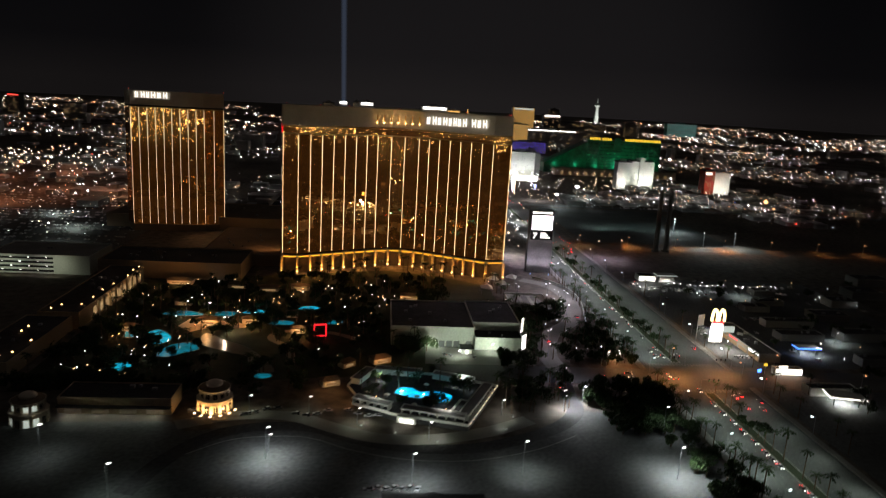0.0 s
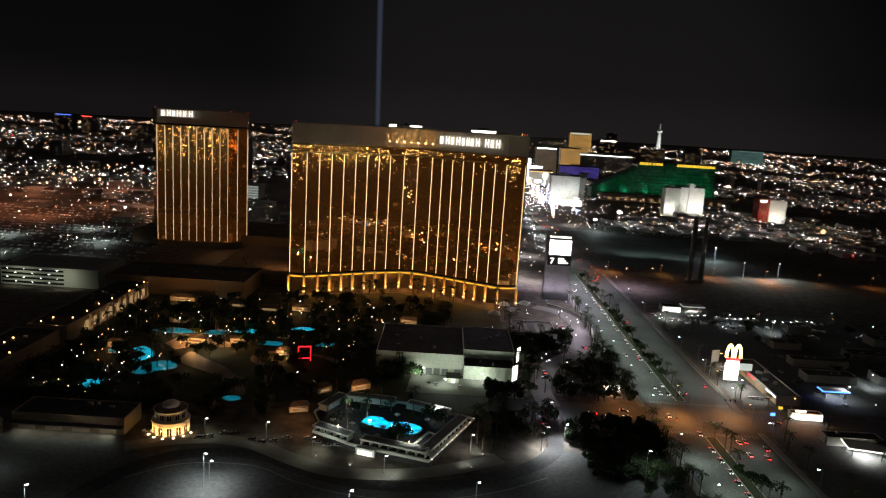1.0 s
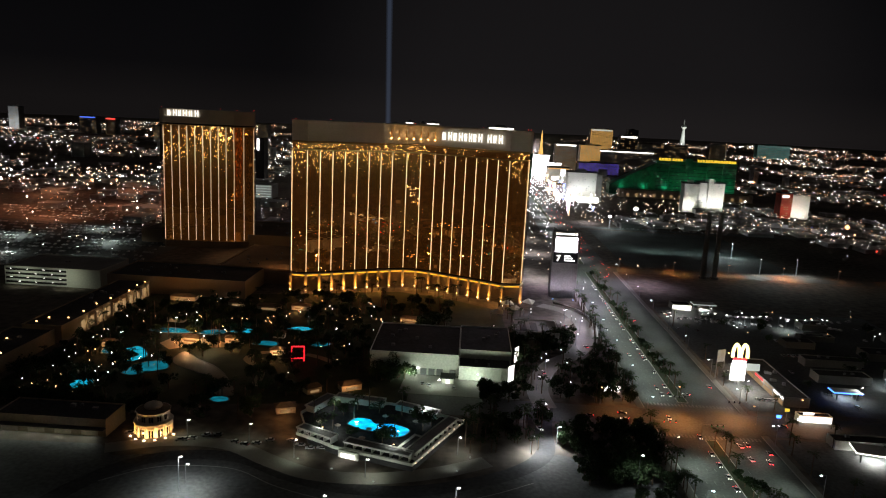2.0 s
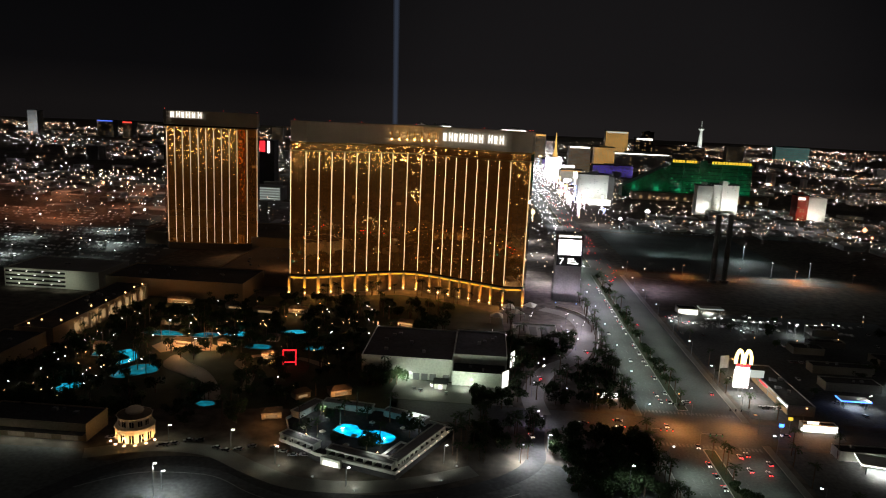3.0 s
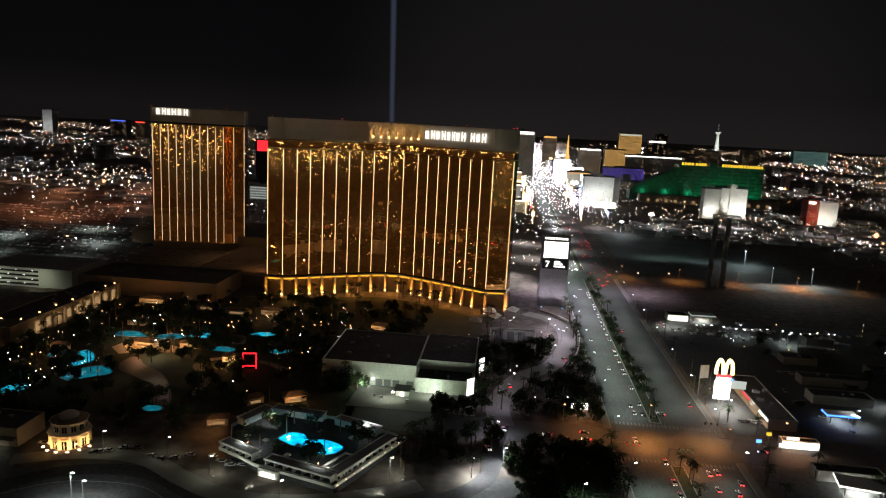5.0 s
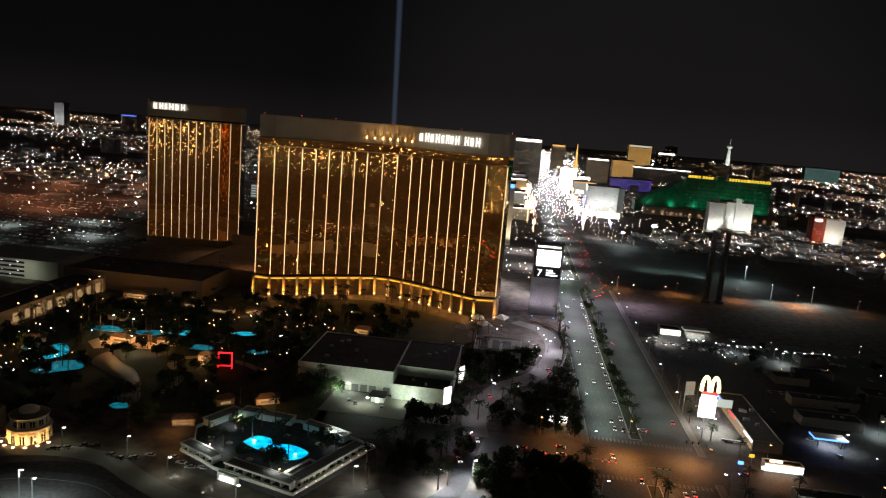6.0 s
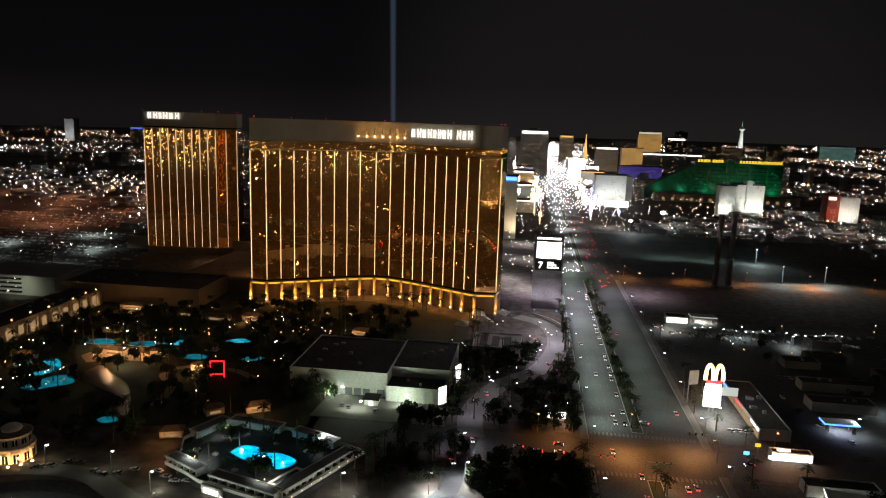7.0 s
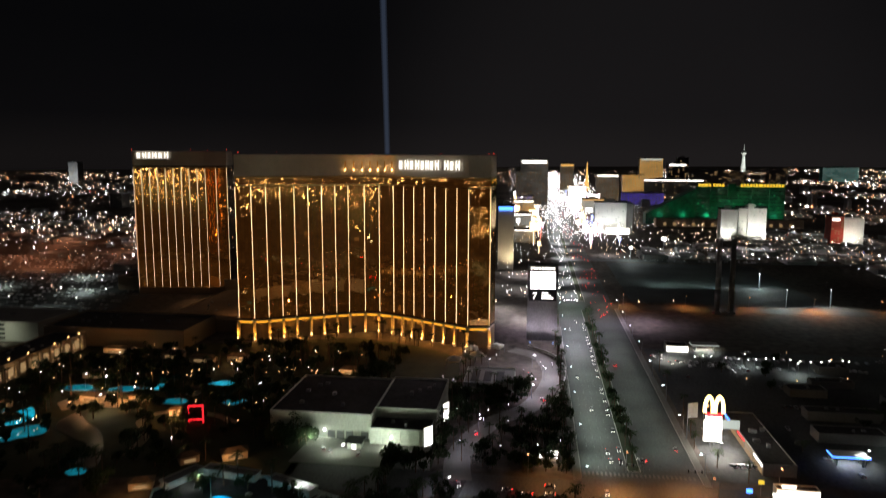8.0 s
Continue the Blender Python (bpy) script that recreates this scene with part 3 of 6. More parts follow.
for y in range(220, 820, 30):
    if 355 < y < 425:
        continue
    lamp("road_light", "SPOT", (184, y, 11), 8600, (0.84, 1.0, 0.88), 0.6, (187, y, 0), 150, 0.7)
    lamp("road_light", "SPOT", (218, y + 15, 11), 3600, (0.86, 1.0, 0.88), 0.6, (215, y + 15, 0), 150, 0.7)
for x, y in ((150, 411), (262, 411), (300, 379), (196, 420)):
    copy_thing(sodium_lamp, pose(x, y, 0, 0, 0, -90))
for x, y, p in ((190, 394, 19000), (222, 398, 14000), (160, 402, 6500), (262, 398, 7000), (205, 370, 8000)):
    lamp("junction_light", "SPOT", (x, y, 11), p, (1.0, 0.38, 0.11), 0.6, (x, y, 0), 160, 0.7)
for i, x in enumerate(range(240, 900, 60)):
    copy_thing(sodium_lamp, pose(x, 802, 0, 0, 0, -90))
    lamp("junction_light", "SPOT", (x, 796, 11), 52000 if 360 < x < 440 else 14000 if x < 480 else 4000, (1.0, 0.36, 0.10), 0.6, (x, 793, 0), 155, 0.7)
# pools of light in the car park
for x, y, p, c in ((-44, 290, 30000, (0.92, 1.0, 1.0)), (140, 276, 62000, (0.92, 1.0, 0.97)), (70, 280, 10000, (0.90, 1.0, 0.96)), (-100, 258, 5000, (0.85, 1.0, 0.92)), (20, 268, 20000, (0.92, 1.0, 1.0)), (150, 318, 5000, (0.9, 1, 1)), (-140, 290, 3000, (0.9, 1.0, 0.95))):
    copy_thing(tall_lamp, pose(x, y, 0))
    lamp("car_park_light", "SPOT", (x + 1, y, 15.0), p * 1.05, c, 0.3, (x + 1, y, 0), 150, 1.0)


lamp("drive_light", "SPOT", (119, 356, 9), 30000, (0.92, 0.97, 1.0), 0.3, (118, 352, 0), 155, 1.0)
copy_thing(lot_lamp, pose(119, 357, 0))
copy_thing(lot_lamp, pose(105, 345, 0))
lamp("drive_light", "SPOT", (106, 345, 8.6), 46000, (0.95, 1.0, 1.0), 0.3, (107, 342, 0), 155, 1.0)


# ---- vehicles ----
def car(label, front_on, rear_on):
    t = thing("car", 0, 0, 0, label, "car", "cars on the boulevard")
    bm = boxes((-0.92, -2.25, 0.32, 0.92, 2.25, 0.88), bevel=0.12)
    part("body", bm, CARPAINT, t)
    bm = bmesh.new()
    low = [(-0.86, -1.55), (0.86, -1.55), (0.86, 1.0), (-0.86, 1.0)]
    top = [(-0.68, -1.0), (0.68, -1.0), (0.68, 0.35), (-0.68, 0.35)]
    a = [bm.verts.new((x, y, 0.86)) for x, y in low]
    b = [bm.verts.new((x, y, 1.42)) for x, y in top]
    for i in range(4):
        bm.faces.new((a[i], a[(i + 1) % 4], b[(i + 1) % 4], b[i]))
    bm.faces.new(b)
    part("cabin", bm, CARGLASS, t)
    part("roof_panel", boxes((-0.68, -1.0, 1.40, 0.68, 0.35, 1.46)), CARPAINT, t)
    for x in (-0.85, 0.85):
        for y in (-1.4, 1.4):
            bm = bmesh.new()
            bmesh.ops.create_cone(bm, cap_ends=True, segments=10, radius1=0.33, radius2=0.33, depth=0.24, matrix=Matrix.Translation((x, y, 0.33)) @ Matrix.Rotation(radians(90), 4, "Y"))
            part("wheel", bm, TYRE, t)
    for x in (-0.62, 0.62):
        part("headlight", boxes((x - 0.24, 2.18, 0.56, x + 0.24, 2.34, 0.82)), front_on, t)
        part("tail_light", boxes((x - 0.24, -2.34, 0.60, x + 0.24, -2.18, 0.84)), rear_on, t)
    return t


HEADLIGHT = glowing("headlight", (1.0, 0.97, 0.88), 4.5, False)
TAILLIGHT = glowing("tail_light", (1.0, 0.02, 0.02), 12.0, False)
LENS = surface("lamp_lens", (0.5, 0.5, 0.5), 0.2, vary=0.1, bump=0)
REDLENS = surface("red_lens", (0.3, 0.02, 0.02), 0.2, vary=0.1, bump=0)
car_on = car("car with its headlights on, standing in traffic", HEADLIGHT, TAILLIGHT)
car_off = car("parked car with its lights off", LENS, REDLENS)
tagged(car_off, group="parked cars")
car_on.matrix_basis = pose(195.2, 262, 0.05, 0, 0, 180)
car_off.matrix_basis = pose(-60, 335, 0.14, 0, 0, 80)
rng = random.Random(4)
# southbound queue beside the median, facing the camera
y = 268
while y < 720:
    if not 374 < y < 424:
        copy_thing(car_on, pose(195.0 + rng.uniform(-0.3, 0.3), y, 0.05, 0, 0, 180 + rng.uniform(-2, 2)))
    y += rng.choice((6.4, 7.6, 11, 19.0)) * (1 if y < 374 else 1.3)
for x, y in ((181, 560), (190, 430), (189.5, 440), (186, 500), (182, 690), (189, 720), (185, 396)):
    copy_thing(car_on, pose(x, y, 0.05, 0, 0, 180))
# northbound, tail lights to the camera
for x, y in ((213, 366), (217, 368), (221, 350), (225, 360), (213, 352), (224, 448), (209, 590), (213, 745), (217, 752), (213, 770), (221, 766)):
    copy_thing(car_on, pose(x, y, 0.05, 0, 0, rng.uniform(-2, 2)))
for x, y, a in ((150, 390, 80), (160, 399, 265), (141, 393, 90), (205, 432, 60), (246, 394, 95), (160, 391, 85), (150, 560, 200), (158, 512, 20), (122, 455, 10), (119, 395, 190), (112, 372, 200)):
    copy_thing(car_on, pose(x, y, 0.1, 0, 0, a))
# parked along the forecourt and in the lots
for i in range(22):
    if i % 5 != 4:
        copy_thing(car_off, pose(-88 + i * 5.2, 338 + 4 * math.sin(i), 0.15, 0, 0, rng.uniform(60, 120)))
for i in range(9):
    copy_thing(car_off, pose(248 + i * 3.2, 432 + rng.uniform(-0.3, 0.3), 0.04, 0, 0, 25))
    copy_thing(car_off, pose(300 + i * 3.4, 520 + rng.uniform(-0.3, 0.3), 0.04, 0, 0, 0))
    copy_thing(car_off, pose(260 + i * 4.4, 606, 0.04, 0, 0, rng.choice((0, 180))))


# ---- traffic signals at the junction ----
SIGNALS = {"red": LAMPRED, "green": LAMPGREEN}


def traffic_signal(x, y, turn, state):
    t = thing("traffic_signal", x, y, 0, "steel traffic signal arm showing " + state, "traffic signal", "traffic signals", turn=turn)
    part("pole", tube(0.16, 0.12, 0, 6.6, 8), STEEL, t)
    part("arm", boxes((0, -0.08, 6.2, 11, 0.08, 6.4)), STEEL, t)
    for k in (4.5, 7.5, 10.5):
        head = part("signal_head", boxes((k - 0.3, -0.25, 5.4, k + 0.3, 0.15, 6.8), bevel=0.04), DARK, t)
        part("signal_lamp", tube(0.26, 0.26, 5.5, 6.0, 8, None, k, -0.2), SIGNALS[state], head)


traffic_signal(233, 411, 180, "red")
traffic_signal(173, 379, 0, "red")
traffic_signal(203, 414, 180, "green")
traffic_signal(197, 377, 0, "green")
walks = []
for i in range(26):
    walks.append((176 + 2.0 * i, 414.5, 0.02, 177 + 2.0 * i, 418, 0.064))
    walks.append((176 + 2.0 * i, 373.5, 0.02, 177 + 2.0 * i, 377, 0.064))
whole("crossing_marks", boxes(*walks), PAINT, "worn striped pedestrian crossings", "road marking", kind="stuff")
# pale kerb lines along the boulevard
for x0, y0, y1 in ((174.6, 410, 700), (174.6, 150, 381), (229.0, 410, 778), (229.0, 150, 379)):
    whole("kerb", boxes((x0, y0, -0.2, x0 + 0.5, y1, 0.24)), KERB, "pale concrete kerb along the boulevard", "kerb", kind="structure")

# covered booths at the edge of the car park, and cars beside them
booth = thing("booth_canopy", 28, 250, 0, "dark flat canopy over car park booths", "canopy")
part("roof", boxes((-21, -5, 4.6, 21, 5, 5.4), bevel=0.2), ROOF, booth)
part("hump", tube(6, 3, 5.4, 6.6, 10), ROOF, booth)
for x in (-18, -6, 6, 18):
    part("booth", boxes((x - 1.2, -2, 0, x + 1.2, 2, 2.8)), WHITE, booth)
    part("post", boxes((x - 0.2, 2.6, 0, x + 0.2, 3.0, 4.6)), STEEL, booth)
for x in (-21.5, 21.5):
    part("end_lamp", boxes((x - 0.8, -1, 4.2, x + 0.8, 1, 4.6)), LAMPWHITE, booth)
    lamp("booth_light", "SPOT", (28 + x, 250, 4.0), 14000, (0.95, 1.0, 1.0), 0.4, (28 + x, 250, 0), 165, 0.5)
for i in range(18):
    copy_thing(car_off, pose(-64 + 3.2 * i, 256 + 0.3 * (i % 3), 0.05, 0, 0, 180 * (i % 2)))
for i in range(7):
    copy_thing(car_off, pose(2 + 3.4 * i, 266 + (i % 2), 0.05, 0, 0, 90 + 12 * i))

# ---- palms and trees, each a trunk and a crown ----
def frond_crown(seed, n, length, droop):
    r = random.Random(seed)
    verts, faces = [], []
    for i in range(n):
        a = 2 * math.pi * i / n + r.uniform(-0.2, 0.2)
        up = r.uniform(-0.15, 0.9)
        ln = length * r.uniform(0.8, 1.15)
        spine = []
        for k in range(5):
            s = k / 4
            spine.append((math.cos(a) * ln * s * math.cos(up * (1 - s)), math.sin(a) * ln * s * math.cos(up * (1 - s)), ln * (math.sin(up) * s - droop * s * s)))
        sx, sy = -math.sin(a), math.cos(a)
        for k in range(4):
            for side in (-1, 1):
                p, q = spine[k], spine[k + 1]
                w = 0.55 * math.sin(math.pi * (k + 0.8) / 5.2)
                b = len(verts)
                verts += [p, q, ((p[0] + q[0]) / 2 + sx * side * w * 1.4, (p[1] + q[1]) / 2 + sy * side * w * 1.4, (p[2] + q[2]) / 2 - 0.35 * w - 0.1)]
                faces.append((b, b + 1, b + 2))
    return verts, faces


def palm(seed, height):
    t = thing("palm_tree", 0, 0, 0, "tall slim palm with a dark feathery crown", "palm tree", "garden palms")
    bm = bmesh.new()
    r = random.Random(seed)
    x = y = 0.0
    for k in range(4):
        tube(0.30 - 0.03 * k, 0.27 - 0.03 * k, height * k / 4, height * (k + 1) / 4 + 0.05, 7, bm, x, y)
        x += r.uniform(-0.12, 0.12)
        y += r.uniform(-0.12, 0.12)
    part("trunk", bm, BARK, t)
    v, f = frond_crown(seed, 15, 3.2, 0.55)
    part("crown", mesh_of("crown", [(a + x, b + y, c + height) for a, b, c in v], f, LEAF), LEAF, t)
    return t


def broad_tree(seed, height, spread):
    t = thing("tree", 0, 0, 0, "dark leafy garden tree with an uneven crown", "tree", "garden trees")
    r = random.Random(seed)
    bm = tube(0.32, 0.16, 0, height * 0.55, 7)
    for k in range(4):
        a = k * 1.6 + r.uniform(0, 1)
        m = Matrix.Translation((math.cos(a) * spread * 0.2, math.sin(a) * spread * 0.2, height * 0.55)) @ Matrix.Rotation(a, 4, "Z") @ Matrix.Rotation(radians(42), 4, "Y")
        bmesh.ops.create_cone(bm, cap_ends=True, segments=5, radius1=0.13, radius2=0.05, depth=spread * 0.8, matrix=m)
    part("trunk", bm, BARK, t)
    verts, faces = [], []
    lobes = [(r.gauss(0, spread * 0.38), r.gauss(0, spread * 0.38), height * r.uniform(0.5, 0.86), spread * r.uniform(0.28, 0.5)) for _ in range(8)]
    for i in range(460):
        lx, ly, lz, lr = r.choice(lobes)
        d = Vector((r.gauss(0, 1), r.gauss(0, 1), r.gauss(0, 0.8))).normalized() * lr * r.uniform(0.6, 1.05)
        c = Vector((lx, ly, lz)) + d
        u = Vector((r.gauss(0, 1), r.gauss(0, 1), r.gauss(0, 1))).normalized()
        w = u.orthogonal().normalized()
        s = r.uniform(0.35, 0.75)
        b = len(verts)
        verts += [tuple(c + u * s), tuple(c + w * s * 0.6), tuple(c - u * s), tuple(c - w * s * 0.6)]
        faces.append((b, b + 1, b + 2, b + 3))
    part("crown", mesh_of("crown", verts, faces, LEAF), LEAF, t)
    return t


PALMS = [palm(s, h) for s, h in ((1, 9.5), (2, 12.0), (3, 7.5), (4, 14.0))]
TREES = [broad_tree(s, h, w) for s, h, w in ((11, 7.5, 4.2), (12, 9.5, 5.5), (13, 6.0, 4.0), (14, 5.0, 3.2))]
for i, p in enumerate(PALMS):
    p.matrix_basis = pose(200, 250 + 9 * i, 0.15, 0, 0, 40 * i)
for i, p in enumerate(TREES):
    p.matrix_basis = pose(158 + 2 * i, 230 + 12 * i, 0, 0, 0, 70 * i)
prng = random.Random(21)
POOLS = []  # filled by the pools below: x, y, radius to keep clear


GROVE = []  # trees past the first few hundred, joined into one grove at the end
planted = {"tree": 0, "palm": 0}


def plant(kind, x, y, z=0.0):
    s, a = prng.uniform(0.8, 1.2), prng.uniform(0, 360)
    src = prng.choice(kind)
    sort = "tree" if kind is TREES else "palm"
    planted[sort] += 1
    if planted[sort] > 20:
        if planted[sort] % (2 if sort == "tree" else 3) == 0:
            GROVE.append((src, pose(x, y, z, 0, 0, a) @ Matrix.Scale(s, 4)))
            return None
    ob = copy_thing(src, pose(x, y, z, 0, 0, a))
    ob.matrix_basis = ob.matrix_basis @ Matrix.Scale(s, 4)
    return ob


def join_grove():
    """The trees set aside, as one thicket of stuff with trunks and leaves."""
    for k, (piece, m) in enumerate((("trunk", BARK), ("crown", LEAF))):
        verts, faces = [], []
        for src, at in GROVE:
            me = [c for c in src.children if c.name.startswith(piece)][0].data
            b = len(verts)
            verts += [tuple(at @ v.co) for v in me.vertices]
            faces += [tuple(b + i for i in p.vertices) for p in me.polygons]
        whole("thicket", mesh_of("thicket", verts, faces, m), m, "dark thicket of garden trees, " + ("trunks and limbs" if k == 0 else "leaves"), "trees", kind="stuff")

# ---- resort grounds: halls, decks, pools ----
def flat_building(name, x0, y0, x1, y1, h, wall, roof, label, category="building", parapet=0.8, plant_units=2, seed=0):
    t = thing(name, (x0 + x1) / 2, (y0 + y1) / 2, 0, label, category)
    hx, hy = (x1 - x0) / 2, (y1 - y0) / 2
    part("wall", boxes((-hx, -hy, -0.3, hx, hy, h - 0.3)), wall, t)
    part("roof", boxes((-hx + 0.35, -hy + 0.35, h - 0.3, hx - 0.35, hy - 0.35, h)), roof, t)
    part("parapet", boxes((-hx - 0.1, -hy - 0.1, h - 0.3, hx + 0.1, -hy + 0.3, h + parapet), (-hx - 0.1, hy - 0.3, h - 0.3, hx + 0.1, hy + 0.1, h + parapet),
                          (-hx - 0.1, -hy + 0.3, h - 0.3, -hx + 0.3, hy - 0.3, h + parapet), (hx - 0.3, -hy + 0.3, h - 0.3, hx + 0.1, hy - 0.3, h + parapet)), wall, t)
    r = random.Random(seed)
    for i in range(plant_units):
        x, y = r.uniform(-hx * 0.7, hx * 0.6), r.uniform(-hy * 0.6, hy * 0.6)
        w = r.uniform(1.2, 2.6)
        part("roof_unit", boxes((x, y, h, x + w, y + w * 0.8, h + r.uniform(0.9, 1.8)), bevel=0.05), STEEL, t)
    return t


hall = flat_building("event_hall", 13, 440, 68, 500, 13.0, WHITE, ROOF, "large white windowless hall with a dark flat roof", "hall", 0.7, 6, 1)
side = flat_building("hall_annexe", 68.3, 452, 101, 503, 13.0, WHITE, ROOF, "white hall annexe with a dark flat roof", "hall", 0.7, 4, 2)
dock = flat_building("loading_wing", 68.3, 435, 100, 451.6, 8.2, WHITE, ROOF, "low white loading wing of the hall", "hall", 0.5, 2, 3)
for x in (-10, -5, 0, 5, 10):
    part("buttress", boxes((x - 0.4, -9.1, 0, x + 0.4, -8.4, 7.6)), WHITE, dock)
for x in (6, 11, 16, 24):
    d = part("dock_door", boxes((x - 1.6, -30.35, 0, x + 1.6, -30.05, 3.8)), STEEL, hall, "grey roller door")
    part("door_frame", boxes((x - 1.9, -30.45, 0, x - 1.6, -30.0, 4.1), (x + 1.6, -30.45, 0, x + 1.9, -30.0, 4.1), (x - 1.9, -30.45, 3.8, x + 1.9, -30.0, 4.1)), CONCRETE, d)
shed = thing("dock_canopy", 62, 428, 0, "dark canopy over a small lit dock office", "canopy")
part("office", boxes((-3.5, -1, 0, 3.5, 6, 3.6)), WHITE, shed)
part("canopy_roof", boxes((-4.5, -2.5, 3.6, 4.5, 6.5, 4.1)), DARK, shed)
part("lit_door", boxes((-1, -1.2, 0.1, 1, -1.0, 2.6)), STOREFRONT, shed)
for x, y in ((43, 438.6), (57, 424.6), (80, 433.6)):
    w = thing("wall_lamp", x, y, 4.4 if y > 430 else 3.0, "bright white wall lamp", "lamp", "hall lamps")
    part("lamp_box", boxes((-0.6, -0.3, -0.3, 0.6, 0.9, 0.3), bevel=0.05), LAMPWHITE, w)
    lamp("hall_light", "SPOT", (x, y - 1.5, 5.5), 2200, (0.86, 1.0, 0.80), 0.5, (x, y - 6, 0), 170, 0.5)
    # extra spot with no fixture, added to brighten the wall evenly
    lamp("hall_wash", "SPOT", (x - 4, y - 13, 5.5), 9500, (0.84, 1.0, 0.78), 0.5, (x - 4, y + 4, 7), 150, 0.9)
whole("dock_yard", prism([(36, 439.8), (100, 434.8), (104, 408.5), (34, 408.5)], -0.3, 0.11), PAVING, "pale concrete loading yard", "yard", kind="structure")
for x, y, a in ((47, 424, 20), (51, 422, 20), (66, 420, 5), (86, 426, 80), (92, 424, 90)):
    copy_thing(car_off, pose(x, y, 0.12, 0, 0, a))
# back-lit boards facing the drive
for x, y, z, a in ((104.5, 462, 4, 62), (99.5, 431, 2.5, 50)):
    b = thing("poster_board", x, y, 0, "white back-lit poster board on posts", "billboard", turn=a)
    part("post", boxes((-2.2, -0.1, 0, -2.0, 0.1, z + 1), (2.0, -0.1, 0, 2.2, 0.1, z + 1)), STEEL, b)
    part("board", boxes((-3, -0.3, z, 3, 0.3, z + 10)), STEEL, b)
    part("lit_face", boxes((-2.8, -0.36, z + 0.2, 2.8, -0.3, z + 9.8)), STOREFRONT, b)


# pool club with cabanas on a raised deck
club = thing("pool_club", 0, 0, 0, "raised pool club deck with pale walls and cabanas", "pool club")
deck_plan = [(-12, 366), (-2, 340), (12, 331), (50, 319), (73, 369), (40, 384), (-2, 390)]
part("deck", prism(deck_plan, -0.3, 2.6), ROOF, club)
bm = bmesh.new()
for (ax, ay), (bx, by) in zip(deck_plan, deck_plan[1:] + deck_plan[:1]):
    d = Vector((bx - ax, by - ay)).normalized() * 0.5
    prism([(ax, ay), (bx, by), (bx - d.y, by + d.x), (ax - d.y, ay + d.x)], 2.6, 4.0, bm)
part("deck_wall", bm, WHITE, club, "pale stucco parapet wall")


def cabana_row(x0, y0, x1, y1, n, label):
    """A row of open cabanas under one flat roof."""
    ln = math.hypot(x1 - x0, y1 - y0)
    t = thing("cabana_row", x0, y0, 3.3, label, "cabana", "pool cabanas", turn=math.degrees(math.atan2(y1 - y0, x1 - x0)))
    part("roof", boxes((-0.4, -0.4, 2.7, ln + 0.4, 5.7, 3.0)), WHITE, t)
    part("roof_pad", boxes((0.3, 0.3, 3.0, ln - 0.3, 5.0, 3.1)), CONCRETE, t)
    part("roof_rim", boxes((-0.4, -0.4, 3.0, ln + 0.4, 0.0, 3.5), (-0.4, 5.3, 3.0, ln + 0.4, 5.7, 3.4), (-0.4, 0.0, 3.0, 0.0, 5.3, 3.5), (ln, 0.0, 3.0, ln + 0.4, 5.3, 3.5)), WHITE, t)
    part("back_wall", boxes((0, 5.0, 0, ln, 5.3, 2.7)), WHITE, t)
    part("low_wall", boxes((-0.4, -0.4, -0.8, ln + 0.4, -0.1, 0.7)), WHITE, t)
    for i in range(n + 1):
        x = ln * i / n
        part("partition", boxes((x - 0.15, 0.1, 0, x + 0.15, 5.0, 2.7)), WHITE, t)
    for i in range(n):
        x = ln * (i + 0.5) / n
        part("daybed", boxes((x - 0.9, 0.8, 0, x + 0.9, 2.8, 0.5), bevel=0.08), FABRIC, t)
    return t


cabana_row(-8, 343, 10, 333.5, 5, "row of pale open cabanas with dark daybeds")
cabana_row(17, 331, 48, 321, 7, "long row of pale open cabanas on the deck edge")
cabana_row(50.5, 324, 69, 364, 9, "side row of pale open cabanas")
cabana_row(60, 373, 38, 382, 6, "rear row of pale open cabanas")
cabana_row(30, 384, 4, 388, 6, "rear row of pale open cabanas")
cabana_row(-2, 386, -10, 369, 4, "end row of pale open cabanas")
terrace = thing("terrace_bar", 50, 336, 2.6, "low pale terrace bar with a dark roof pad", "bar", turn=65)
part("wall", boxes((-8, -5, 0, 8, 5, 2.6)), WHITE, terrace)
part("roof_pad", boxes((-7, -4, 2.6, 7, 4, 2.8)), ROOF, terrace)
part("roof_rim", boxes((-8.3, -5.3, 2.6, 8.3, -4, 3.1), (-8.3, 4, 2.6, 8.3, 5.3, 3.1), (-8.3, -4, 2.6, -7, 4, 3.1), (7, -4, 2.6, 8.3, 4, 3.1)), WHITE, terrace)
for k in range(4):
    part("opening", boxes((-6.6 + 3.6 * k, -5.12, 0.4, -4.2 + 3.6 * k, -4.98, 2.1)), DARK, terrace)
g = thing("gate_house", 20, 328.5, 0, "small lit gate house under the deck wall", "gate house", turn=-17)
part("wall", boxes((-5, -1.6, 0, 5, 1.6, 3.6)), WHITE, g)
part("lit_opening", boxes((-3.6, -1.75, 0.3, 3.6, -1.6, 2.4)), STOREFRONT, g)
for i in range(10):
    s = i / 9
    l = thing("deck_lamp", 51.5 + 21 * s, 319.5 + 48 * s, 4.0, "small white wall-top lamp", "lamp", "deck lamps")
    part("globe", tube(0.22, 0.16, 0, 0.4, 6), LAMPWARM, l)


